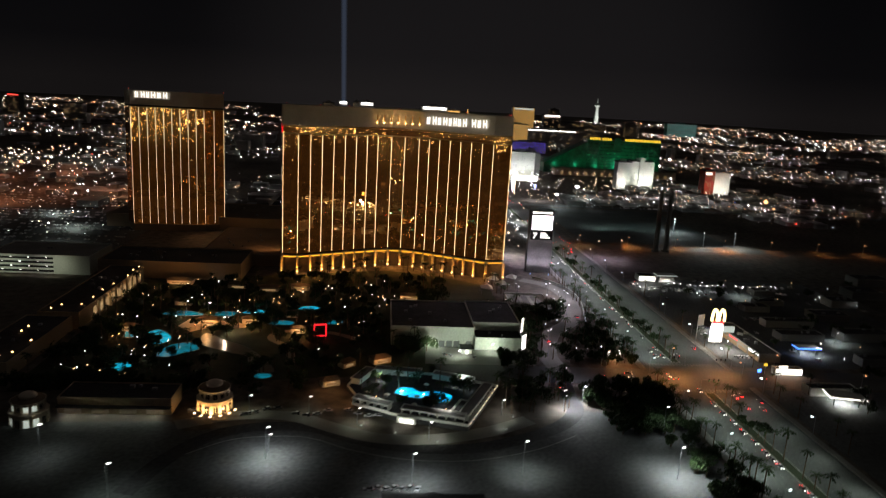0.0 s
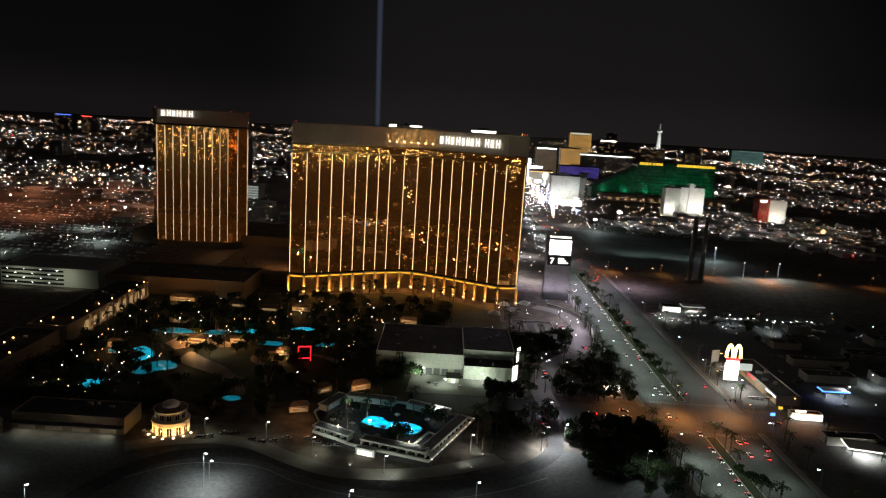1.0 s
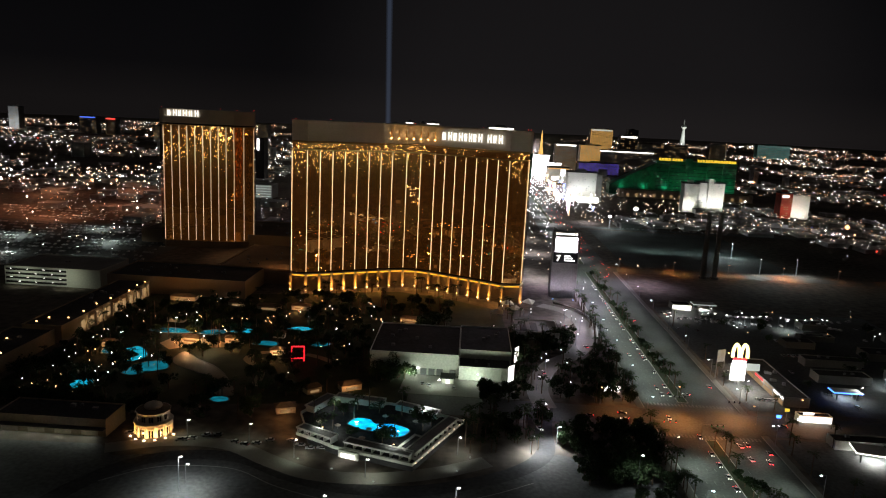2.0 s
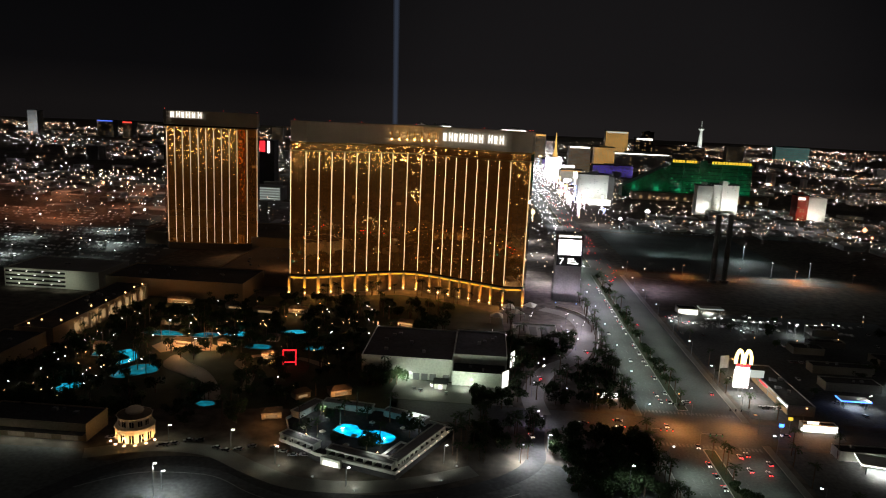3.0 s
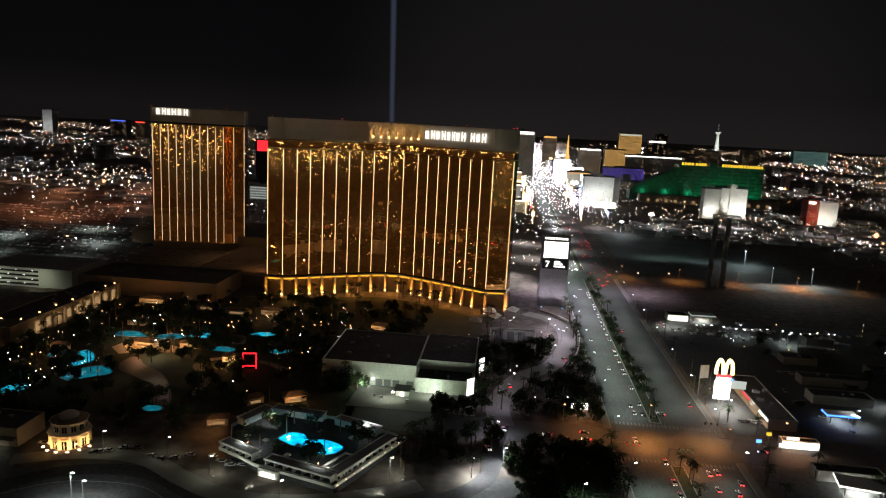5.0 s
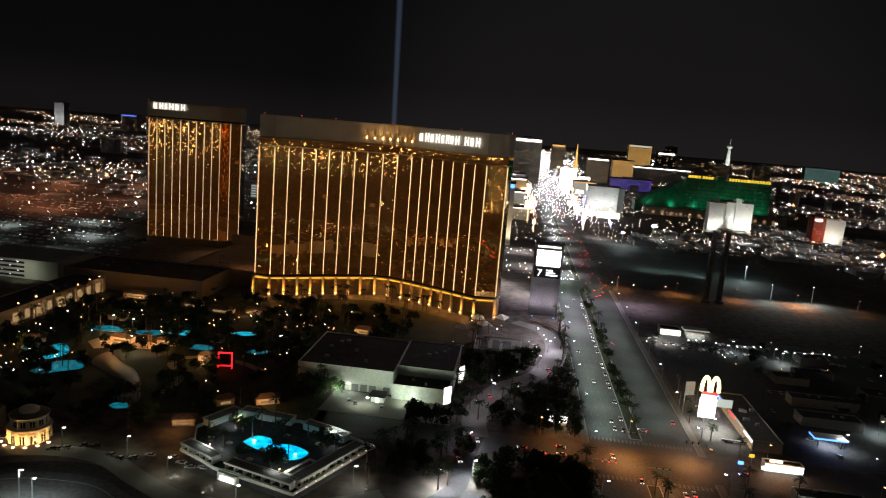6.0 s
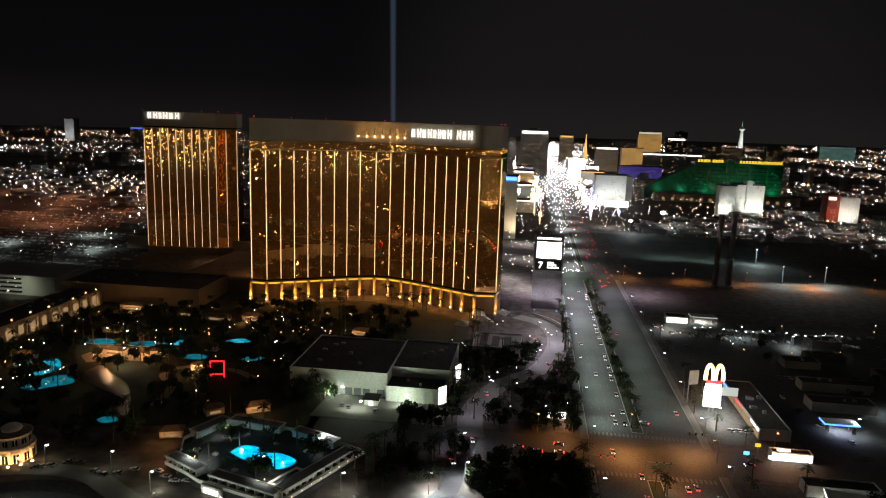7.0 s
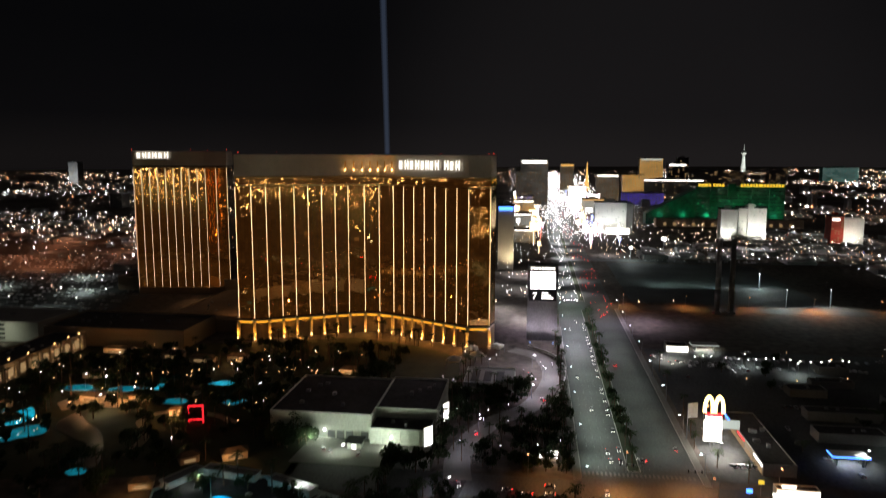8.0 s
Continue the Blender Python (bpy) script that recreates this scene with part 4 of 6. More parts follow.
def pool(name, points, z, material, label, rim=0.8, clear=True):
    pts = smooth(points + points[:1], 5)[:-1]
    cx, cy = sum(p[0] for p in pts) / len(pts), sum(p[1] for p in pts) / len(pts)
    t = thing(name, cx, cy, z, label, "pool")
    local = [(x - cx, y - cy) for x, y in pts]
    part("water", prism(local, -0.1, 0.16), material, t)
    n = len(local)
    grown = [(x * (1 + rim / max(1.0, math.hypot(x, y))), y * (1 + rim / max(1.0, math.hypot(x, y)))) for x, y in local]
    ring = [(x, y, z1) for z1 in (-0.1, 0.24) for edge in (local, grown) for x, y in edge]
    sides = [(i, (i + 1) % n) for i in range(n)]
    rim_faces = [(a, b, n + b, n + a) for a, b in sides] + [(2 * n + a, 3 * n + a, 3 * n + b, 2 * n + b) for a, b in sides]
    rim_faces += [(a, 2 * n + a, 2 * n + b, b) for a, b in sides] + [(n + a, n + b, 3 * n + b, 3 * n + a) for a, b in sides]
    part("coping", mesh_of("coping", ring, rim_faces, PAVING), PAVING, t)
    if clear:
        POOLS.append((cx, cy, 1.5 + 0.8 * max(math.hypot(x, y) for x, y in local)))
    return t


pool("swimming_pool", [(14, 358), (17, 365), (24, 365), (28, 360), (36, 361), (45, 356), (43, 349), (37, 347), (31, 351), (22, 353)], 2.6, POOL, "glowing turquoise swimming pool on the club deck", 0.6)
for x, y, p in ((18, 361, 700), (30, 357, 350), (40, 353, 350)):
    w = thing("pool_light", x, y, 2.7, "bright underwater pool lamp", "lamp", "pool lamps")
    part("lens", tube(1.0 if x < 20 else 0.55, 0.4, 0, 0.25, 10), LAMPCOOL, w)
    lamp("pool_glow", "POINT", (x, y, 4.0), p, (0.25, 0.85, 1.0), 0.6)
for x, y in ((26, 350), (32, 366), (10, 352), (24, 340), (48, 362), (56, 350), (0, 355)):
    u = thing("parasol", x, y, 2.6, "closed pale parasol with loungers", "parasol", "parasols")
    part("pole", tube(0.06, 0.06, 0, 2.6, 6), STEEL, u)
    part("canopy", tube(1.7, 0.1, 2.0, 2.9, 8), STUCCO, u)

GLOWCYAN = POOL_DIM
pool("garden_pool", [(-158, 443), (-160, 455), (-155, 459), (-151, 449), (-153, 443)], 0.0, GLOWCYAN, "turquoise lit garden pool")
pool("garden_pool", [(-146, 452), (-141, 458), (-133, 451), (-128, 441), (-133, 431), (-138, 434), (-134, 443)], 0.0, POOL_MID, "turquoise lit garden pool")
pool("garden_pool", [(-129, 412), (-128, 422), (-123, 432), (-113, 434), (-107, 424), (-114, 417), (-122, 410)], 0.0, GLOWCYAN, "long turquoise lit garden pool")
pool("garden_pool", [(-150, 389), (-147, 398), (-140, 400), (-137, 393), (-143, 386)], 0.0, POOL_MID, "turquoise lit garden pool")
pool("garden_pool", [(-150, 492), (-138, 500), (-126, 498), (-120, 492), (-136, 489)], 0.0, GLOWCYAN, "pale lit garden pool")
pool("garden_pool", [(-118, 492), (-108, 501), (-97, 499), (-102, 491)], 0.0, GLOWCYAN, "pale lit garden pool")
pool("garden_pool", [(-95, 499), (-88, 508), (-78, 505), (-82, 498)], 0.0, POOL_MID, "turquoise lit garden pool")
pool("garden_pool", [(-72, 476), (-66, 484), (-56, 482), (-57, 475)], 0.0, GLOWCYAN, "turquoise lit garden pool")
pool("garden_pool", [(-58, 513), (-50, 520), (-40, 518), (-46, 511)], 0.0, POOL_MID, "turquoise lit garden pool")
pool("garden_pool", [(-34, 481), (-28, 488), (-20, 486), (-26, 479)], 0.0, GLOWCYAN, "turquoise lit garden pool")
pool("garden_pool", [(-66, 383), (-64, 387), (-58, 387), (-56, 383), (-61, 380)], 0.0, GLOWCYAN, "dim turquoise garden pool")
pool("wave_pool", [(-110, 440), (-108, 453), (-94, 441), (-80, 430), (-66, 412), (-56, 392), (-65, 390), (-72, 402), (-76, 414), (-88, 421), (-104, 430)], 0.0, LAGOON, "dark wave pool beside a sandy beach", 1.0)
whole("beach", prism([(-131, 467), (-127, 482), (-112, 482), (-94, 478), (-80, 470), (-92, 465), (-112, 463), (-120, 456)], -0.2, 0.10), SAND, "lit sandy beach", "beach", kind="structure")
whole("garden_path", strip(smooth([(-48, 405), (-52, 430), (-66, 448), (-58, 462), (-30, 462), (-10, 450)]), 5, 0.07), SAND, "sandy garden path", "path", kind="structure")


for x, y in ((-133, 497), (-117, 494), (-100, 462)):
    copy_thing(lot_lamp, pose(x, y, 0))
    lamp("beach_light", "SPOT", (x + 1, y - 1, 8.6), 9000, (1.0, 0.80, 0.52), 0.4, (x + 12, y - 22, 0), 150, 1.0)


def pavilion(x, y, r, flood_lit=True):
    """Two-storey round pavilion with a small dome and lit arches."""
    t = thing("round_pavilion", x, y, 0, "round two-storey stucco pavilion lit in amber" if flood_lit else "round stucco pavilion with a few lit windows", "pavilion")
    part("lower_wall", tube(r, r, 0, 6.0, 12), STUCCO, t)
    part("ledge", tube(r + 0.8, r + 0.8, 6.0, 6.6, 12), STUCCO, t)
    part("upper_wall", tube(r * 0.86, r * 0.86, 6.6, 11.0, 12), STUCCO, t)
    part("cornice", tube(r * 0.93, r * 0.98, 11.0, 11.7, 12), STUCCO, t)
    part("roof", tube(r * 0.95, r * 0.5, 11.7, 12.6, 12), ROOF_TAN, t)
    part("lantern", tube(r * 0.44, r * 0.44, 12.6, 13.4, 16), STUCCO, t)
    bm = bmesh.new()
    bmesh.ops.create_uvsphere(bm, u_segments=18, v_segments=8, radius=1.0, matrix=Matrix.Translation((0, 0, 13.3)) @ Matrix.Diagonal((r * 0.5, r * 0.5, 1.9, 1)))
    part("dome", bm, STUCCO, t)
    for i in range(12):
        a = 2 * math.pi * (i + 0.5) / 12
        c, s = math.cos(a), math.sin(a)
        on = flood_lit or i in (7, 9, 10)
        for piece, q, z0, z1, w in (("window", 0.83, 7.4, 10.2, 1.9), ("arch", 0.965, 0.2, 4.2, 2.2)):
            pane = WINDOWCOOL if on and not flood_lit else CARGLASS
            hole = part(piece, fin_box(c * r * q, s * r * q, z0, z1, w, 0.16, c, s), pane, t)
            part("surround", fin_box(c * r * q, s * r * q, z1, z1 + 0.4, w + 0.7, 0.42, c, s), STUCCO, hole)
            part("mullion", fin_box(c * (r * q + 0.16), s * (r * q + 0.16), z0, z1, 0.22, 0.1, c, s), STUCCO, hole)
        part("pilaster", fin_box(math.cos(a + 0.26) * r * 0.98, math.sin(a + 0.26) * r * 0.98, 0, 6.0, 0.8, 0.55, math.cos(a + 0.26), math.sin(a + 0.26)), STUCCO, t)
        part("upper_pilaster", fin_box(math.cos(a + 0.26) * r * 0.85, math.sin(a + 0.26) * r * 0.85, 6.6, 11.0, 0.6, 0.4, math.cos(a + 0.26), math.sin(a + 0.26)), STUCCO, t)
    for i in range(7 if flood_lit else 0):
        a = radians(196 + 25 * i)
        px, py = x + (r + 2.6) * math.cos(a), y + (r + 2.6) * math.sin(a)
        f = thing("flood_lamp", px, py, 0, "small amber floodlight on the ground", "lamp", "pavilion lamps")
        part("housing", boxes((-0.5, -0.4, 0, 0.5, 0.4, 0.6), bevel=0.05), LAMPWARM, f)
        lamp("pavilion_light", "SPOT", (px, py, 1.0), 3000, (1.0, 0.50, 0.16), 0.3, (x, y, 7), 120, 0.8)
    POOLS.append((x, y, r + 5))


pavilion(-78, 342, 8.4)
pavilion(-160, 324, 8.0, False)
conv = flat_building("meeting_hall", -151, 333, -97, 352, 8.0, TANWALL, ROOF, "long low tan meeting hall with a shaded arcade", "hall", 0.6, 3, 5)
for i in range(4):
    x = -20 + 13 * i
    part("bay_wall", boxes((x - 4, -9.62, 0.3, x + 4, -9.5, 2.4)), STUCCO, conv)
    lamp("arcade_light", "SPOT", (-124 + x, 330.5, 3.8), 1300, (0.95, 1.0, 0.85), 0.4, (-124 + x, 328, 0), 150, 0.8)
part("arcade_roof", boxes((-27, -12.5, 4.2, 27, -9.5, 4.7)), ROOF, conv)

# long wing with lit arches and roof lamps
wing = flat_building("villa_wing", -216, 455, -190, 582, 11.0, TANWALL, ROOF, "long low wing with a row of lit arches", "hotel wing", 0.8, 7, 6)
for i in range(9):
    y = -38 + 11.3 * i
    part("lit_arch", boxes((13.0, y - 2.4, 2.0, 13.25, y + 2.4, 8.2)), WINDOWLIT, wing)
    part("pier", boxes((13.0, y + 4.4, 0, 14.0, y + 6.6, 10.4)), STUCCO, wing)
    if i % 2 == 0:
        lamp("wing_light", "SPOT", (-184, 518 + y, 2), 1200, (1.0, 0.66, 0.34), 0.4, (-190, 518 + y, 6), 140, 0.8)
for x, y in ((-202, 381), (-198, 387), (-210, 422), (-210, 431), (-197, 406), (-210, 461), (-207, 470), (-195, 472), (-194, 489), (-195, 508), (-193, 524), (-191, 548), (-193, 566), (-192, 577)):
    h = 11.0 if y > 455 else 9.0
    l = thing("roof_lamp", x, y, h, "small yellow roof-edge lantern", "lamp", "roof lamps")
    part("cage", tube(0.5, 0.5, 0.3, 0.9, 6), STEEL, l)
    part("lantern", tube(0.6, 0.35, 0.9, 1.6, 6), LAMPAMBER, l)
    part("stem", tube(0.15, 0.15, 0, 0.9, 6), STEEL, l)
flat_building("villa_wing", -222, 372, -194, 454, 9.0, TANWALL, ROOF, "long low wing with a dark roof", "hotel wing", 0.8, 5, 7)
flat_building("conference_centre", -228, 586, -112, 640, 14.0, TANWALL, ROOF, "broad conference hall with a dark flat roof", "hall", 0.9, 10, 8)
flat_building("podium", -160, 642, -86, 770, 10.0, TANWALL, ROOF_TAN, "tan hotel podium between the towers", "podium", 0.8, 8, 9)
flat_building("podium", -300, 800, -100, 900, 14.0, TANWALL, ROOF_TAN, "tan hotel podium beside the slim tower", "podium", 0.8, 8, 10)
gar = flat_building("parking_garage", -318, 590, -236, 640, 15.0, WHITE, CONCRETE, "pale open-sided parking garage", "garage", 1.0, 2, 11)
for k in range(4):
    part("deck_opening", boxes((-40, -25.2, 1.5 + 3.6 * k, 12, -25.0, 3.2 + 3.6 * k)), DARK, gar)
    for i in range(7):
        if (i + k) % 2:
            part("deck_lamp", boxes((-36 + 7 * i, -25.3, 2.7 + 3.6 * k, -34.6 + 7 * i, -25.2, 3.0 + 3.6 * k)), LAMPWHITE, gar)
for x in (-300, -262):
    lamp("garage_light", "SPOT", (x, 575, 9), 2500, (0.95, 1.0, 0.75), 0.5, (x, 590, 4), 150, 0.8)
# fill spots with no fixture, added for the amber ground before the tower
for x in (-60, -35, -10, 18, 46, 72, 98):
    lamp("front_light", "SPOT", (x, facade_y(x) - 9, 7), 9000, (1.0, 0.40, 0.08), 0.5, (x, facade_y(x) - 14, 0), 165, 0.8)
# mid-air spots stand in for the tower's light on the podium
lamp("podium_light", "SPOT", (-200, 770, 26), 22000, (1.0, 0.50, 0.20), 0.6, (-150, 740, 8), 150, 0.9)
lamp("podium_light", "SPOT", (-96, 655, 24), 14000, (1.0, 0.46, 0.16), 0.6, (-108, 690, 10), 140, 0.9)

# red light frame and the huts round it
rf = thing("light_frame", -34, 449.5, 0, "tall red glowing frame beside the garden stage", "light frame", turn=12)
part("stage_block", boxes((-4, 0.4, 0, 4, 6, 7.5)), DARK, rf)
for x0, z0, x1, z1 in ((-4.2, 0, -3.5, 10), (3.5, 0, 4.2, 10), (-3.5, 9.3, 3.5, 10), (-3.5, 1.5, 3.5, 2.1)):
    part("red_tube", boxes((x0, -0.3, z0, x1, 0.4, z1)), REDTUBE, rf)
lamp("stage_light", "SPOT", (-46, 452, 4), 5000, (1.0, 0.55, 0.25), 0.4, (-48, 456, 0), 150, 0.7)


def hut(x, y, w, d, h, label, turn=0.0):
    t = thing("garden_hut", x, y, 0, label, "hut", "garden huts", turn=turn)
    part("wall", boxes((-w / 2, -d / 2, 0, w / 2, d / 2, h)), STUCCO, t)
    bm = bmesh.new()
    base = [bm.verts.new((sx * (w / 2 + 0.8), sy * (d / 2 + 0.8), h)) for sx, sy in ((-1, -1), (1, -1), (1, 1), (-1, 1))]
    rid = [bm.verts.new((-w / 4, 0, h + 1.8)), bm.verts.new((w / 4, 0, h + 1.8))]
    for f in ((base[0], base[1], rid[1], rid[0]), (base[1], base[2], rid[1]), (base[2], base[3], rid[0], rid[1]), (base[3], base[0], rid[0])):
        bm.faces.new(f)
    bm.faces.new(base[::-1])
    part("roof", bm, ROOF_TAN, t)
    part("lit_front", boxes((-w * 0.3, -d / 2 - 0.12, 0.8, w * 0.3, -d / 2, h * 0.6)), WINDOWLIT, t)
    POOLS.append((x, y, max(w, d) * 0.6))
    return t


for x, y, w, d, a in ((-50, 460, 9, 5, 10), (-158, 456, 10, 5, 0), (-112, 474, 14, 6, -5), (-84, 478, 12, 5, 5), (-158, 574, 20, 8, 0), (-110, 566, 16, 7, 0), (-84, 560, 18, 7, 0), (-60, 566, 14, 7, 0), (-22, 374, 10, 6, 20), (-14, 402, 9, 6, 40), (6, 410, 12, 7, 30), (-58, 494, 8, 5, 0), (30, 548, 16, 8, -10), (-140, 516, 12, 6, 0)):
    hut(x, y, w, d, 3.6, "small stucco garden hut with a lit front", a)
for x, y, p in ((-112, 468, 7000), (-84, 470, 5000), (-120, 484, 6000), (-50, 454, 4000), (-158, 450, 3000), (-22, 366, 1500), (-12, 350, 1200), (8, 404, 2500), (-60, 558, 3500), (-158, 566, 3500), (26, 540, 4000), (-96, 480, 5000)):
    lamp("garden_light", "POINT", (x, y - 3, 5), p * 0.62, (1.0, 0.45, 0.16), 0.4)
for x, y, p, c in ((-60, 338, 2000, (0.95, 1.0, 0.75)), (-30, 338, 2400, (0.95, 1.0, 0.78)), (-5, 325, 3500, (0.95, 1.0, 0.8)), (30, 311, 4500, (0.95, 1.0, 0.85)), (70, 338, 4000, (1, 1, 0.9))):
    lamp("forecourt_light", "SPOT", (x, y, 8), p * 0.5, c, 0.4, (x, y, 0), 160, 0.8)
    copy_thing(lot_lamp, pose(x, y, 0.14))


# garden lanterns
lantern = thing("garden_lantern", -100, 500, 0, "small garden lantern on a post", "lamp", "garden lanterns")
part("post", tube(0.08, 0.06, 0, 3.4, 6), DARK, lantern)
part("globe", tube(0.26, 0.2, 3.4, 3.85, 8), LAMPAMBER, lantern)
white_lantern = thing("garden_lantern", -96, 492, 0, "white garden lantern on a post", "lamp", "garden lanterns")
part("post", tube(0.08, 0.06, 0, 3.4, 6), DARK, white_lantern)
part("globe", tube(0.24, 0.2, 3.4, 3.85, 8), LAMPWHITE, white_lantern)
POOLS.append((10, 360, 44))
POOLS.append((45, 345, 40))


def free(x, y, pad=0.0):
    if 8 < x < 103 and 406 < y < 506:
        return False
    if -22 < x < 78 and 312 < y < 394:
        return False
    if -155 < x < -93 and 326 < y < 356:
        return False
    if abs(y - 396) < 14 and x > 36:
        return False
    return all(math.hypot(x - a, y - b) > r + pad for a, b, r in POOLS)


for i in range(280):
    x, y = prng.uniform(-178, 30), prng.uniform(366, 590)
    if free(x, y) and (y > 474 or x < -128 or prng.random() < 0.25):
        copy_thing(lantern if i % 3 else white_lantern, pose(x, y, 0))
for i in range(40):
    x, y = prng.uniform(80, 168), prng.uniform(412, 600)
    if free(x, y):
        copy_thing(white_lantern, pose(x, y, 0))
# a string of small lamps along the edge of the river pool
for i in range(15):
    f = i / 14
    copy_thing(white_lantern if i % 2 else lantern, pose(-156 + 36 * f + 1.5 * math.sin(3 * i), 396 + 41 * f, 0))
# planting
for a, b, r in POOLS[:13]:
    for k in range(7):
        w = prng.uniform(0, 6.28)
        plant(PALMS if k % 2 else TREES, a + (r + 1.5) * math.cos(w), b + (r + 1.0) * math.sin(w) * 0.8)
for i in range(620):
    x, y = prng.uniform(-186, 60), prng.uniform(356, 600)
    if free(x, y, 1) and y < facade_y(x) - 16:
        plant(PALMS if i % 3 == 0 else TREES, x, y)
for i in range(190):
    x, y = prng.uniform(104, 170), prng.uniform(412, 530)
    d = min(math.hypot(x - a, y - b) for a, b in arrive)
    if d > 9:
        plant(TREES if i % 3 else PALMS, x, y)
for i in range(150):
    plant(TREES, prng.uniform(126, 169) if i % 2 else prng.uniform(148, 169), prng.uniform(318, 377) if i % 2 else prng.uniform(205, 376))
for i in range(34):
    plant(PALMS, prng.uniform(72, 114), prng.uniform(338, 380))
for i in range(16):
    plant(TREES, prng.uniform(78, 132), prng.uniform(352, 381))
for i in range(40):
    plant(TREES, -190 + i * 2.6 + prng.uniform(-1, 1), 360 + prng.uniform(-2, 6))
y = 256
while y < 760:
    if not 368 < y < 424 and y > 290:
        plant(PALMS if prng.random() < 0.7 else TREES, 200 + prng.uniform(-1, 1), y, 0.15)
    if not 378 < y < 414:
        plant(PALMS, 170 + prng.uniform(-1.5, 1), y + 3)
    y += prng.uniform(5, 11)
for i in range(26):
    x = prng.uniform(-70, 105)
    plant(PALMS, x, facade_y(x) - prng.uniform(10, 26))
for x, y in ((234, 452), (236, 470), (238, 500), (236, 540), (238, 580), (240, 430), (250, 415), (240, 372), (236, 340), (238, 300), (240, 270), (262, 372), (245, 320), (236, 360)):
    plant(PALMS, x, y)

for i in range(16):
    plant(TREES, prng.uniform(14, 36), prng.uniform(424, 437))
for i in range(14):
    plant(TREES, prng.uniform(78, 104), prng.uniform(404, 422))
# unseen spots added above lanterns to brighten the club deck
for x, y in ((6, 372), (52, 372), (40, 332), (4, 345)):
    copy_thing(lantern, pose(x, y, 2.6))
    lamp("deck_light", "SPOT", (x, y, 9), 4200, (0.92, 1.0, 0.95), 0.5, (x + 1, y, 0), 165, 0.8)

for x, y in ((8, 350), (34, 338), (52, 356), (48, 366), (40, 372), (28, 374), (16, 376), (4, 374), (-4, 362), (2, 352), (56, 362), (22, 378), (10, 368)):
    plant(PALMS if (x + y) % 3 else TREES, x, y, 2.6)
for i in range(24):
    plant(PALMS, 14 + i * 2.3, 437 - prng.uniform(0, 6)) if i < 8 else plant(PALMS, prng.uniform(104, 118), prng.uniform(412, 600))

# floodlights added to brighten the pale deck walls; none is known there
for x, y, tx, ty in ((-3, 324, 4, 338), (14, 317, 18, 330), (34, 308, 36, 322), (76, 336, 62, 345), (70, 322, 56, 332)):
    f = thing("flood_lamp", x, y, 0, "small added floodlight brightening the deck wall", "lamp", "deck floodlights")
    part("housing", boxes((-0.4, -0.3, 0, 0.4, 0.3, 0.5), bevel=0.05), WINDOWCOOL, f)
    lamp("deck_wash", "SPOT", (x, y, 1.2), 2600, (0.95, 1.0, 0.88), 0.4, (tx, ty, 4), 130, 0.9)

# ---- arrivals court beside the tower ----
court = flat_building("arrivals_pavilion", 108, 524, 140, 556, 5.0, WHITE, CONCRETE, "flat white arrivals pavilion with roof openings", "pavilion", 0.6, 0, 12)
for i in range(3):
    part("roof_opening", boxes((-12 + 8 * i, -12, 5.0, -7 + 8 * i, 10, 5.12)), DARK, court)
for x, y, a in ((106, 604, 10), (124, 612, -20), (112, 588, 30), (96, 574, 0)):
    t = thing("tent_canopy", x, y, 0, "white tensile tent canopy on posts", "canopy", "tent canopies", turn=a)
    bm = bmesh.new()
    base = [bm.verts.new((sx * 5, sy * 5, 4.5 + 0.8 * (sx == sy))) for sx, sy in ((-1, -1), (1, -1), (1, 1), (-1, 1))]
    apex = bm.verts.new((0, 0, 8.0))
    for i in range(4):
        bm.faces.new((base[i], base[(i + 1) % 4], apex))
    part("membrane", bm, WHITE, t)
    for sx, sy in ((-1, -1), (1, -1), (1, 1), (-1, 1)):
        part("post", tube(0.12, 0.12, 0, 4.9, 6, None, sx * 4.8, sy * 4.8), STEEL, t)
# lavender lamps on poles, added to stand in for the tall screen's light
for x, y, p in ((122, 566, 30000), (152, 580, 70000), (160, 550, 62000), (152, 515, 34000), (124, 455, 9000), (116, 425, 12000), (116, 385, 26000)):
    lamp("court_light", "SPOT", (x, y, 9), p * 0.5, (0.86, 0.80, 1.0), 0.5, (x, y, 0), 160, 0.8)
    copy_thing(lot_lamp, pose(x - 1, y, 0))


# ---- tall screen beside the boulevard ----
py = thing("pylon_sign", 158, 656, 0, "tall concrete pylon with a glowing white screen", "sign")
part("shaft", boxes((-12, -3.5, 0, 12, 3.5, 61), bevel=0.3), CONCRETE, py)
scr = part("screen_frame", boxes((-10.5, -4.1, 41.5, 11.0, -3.5, 56.8)), DARK, py)
part("screen", boxes((-9.6, -4.3, 42.4, 10.2, -4.1, 56.0)), SCREEN, scr, "bright white screen")
top = part("name_panel", boxes((-10.5, -3.9, 57.4, 11, -3.5, 60.4)), DARK, py)
for i in range(9):
    part("sign_bar", boxes((-9.6 + 2.2 * i, -4.1, 58.0, -8.0 + 2.2 * i, -3.9, 59.8)), STOREFRONT, top)
low = part("lower_panel", boxes((-10.5, -3.9, 32.5, 11, -3.5, 41.0)), DARK, py)
for i in range(3):
    part("sign_bar", boxes((-0.6, -4.1, 34.4 + 2.0 * i, 8.6 - 2 * i, -3.9, 35.4 + 2.0 * i)), SIGNWHITE, low)
cu = bpy.data.curves.new("numeral", "FONT")
cu.body, cu.size, cu.extrude, cu.align_x = "7", 8.0, 0.1, "CENTER"
tmp = bpy.data.objects.new("numeral", cu)
num = bpy.data.meshes.new_from_object(tmp)
bpy.data.objects.remove(tmp)
num.materials.clear()
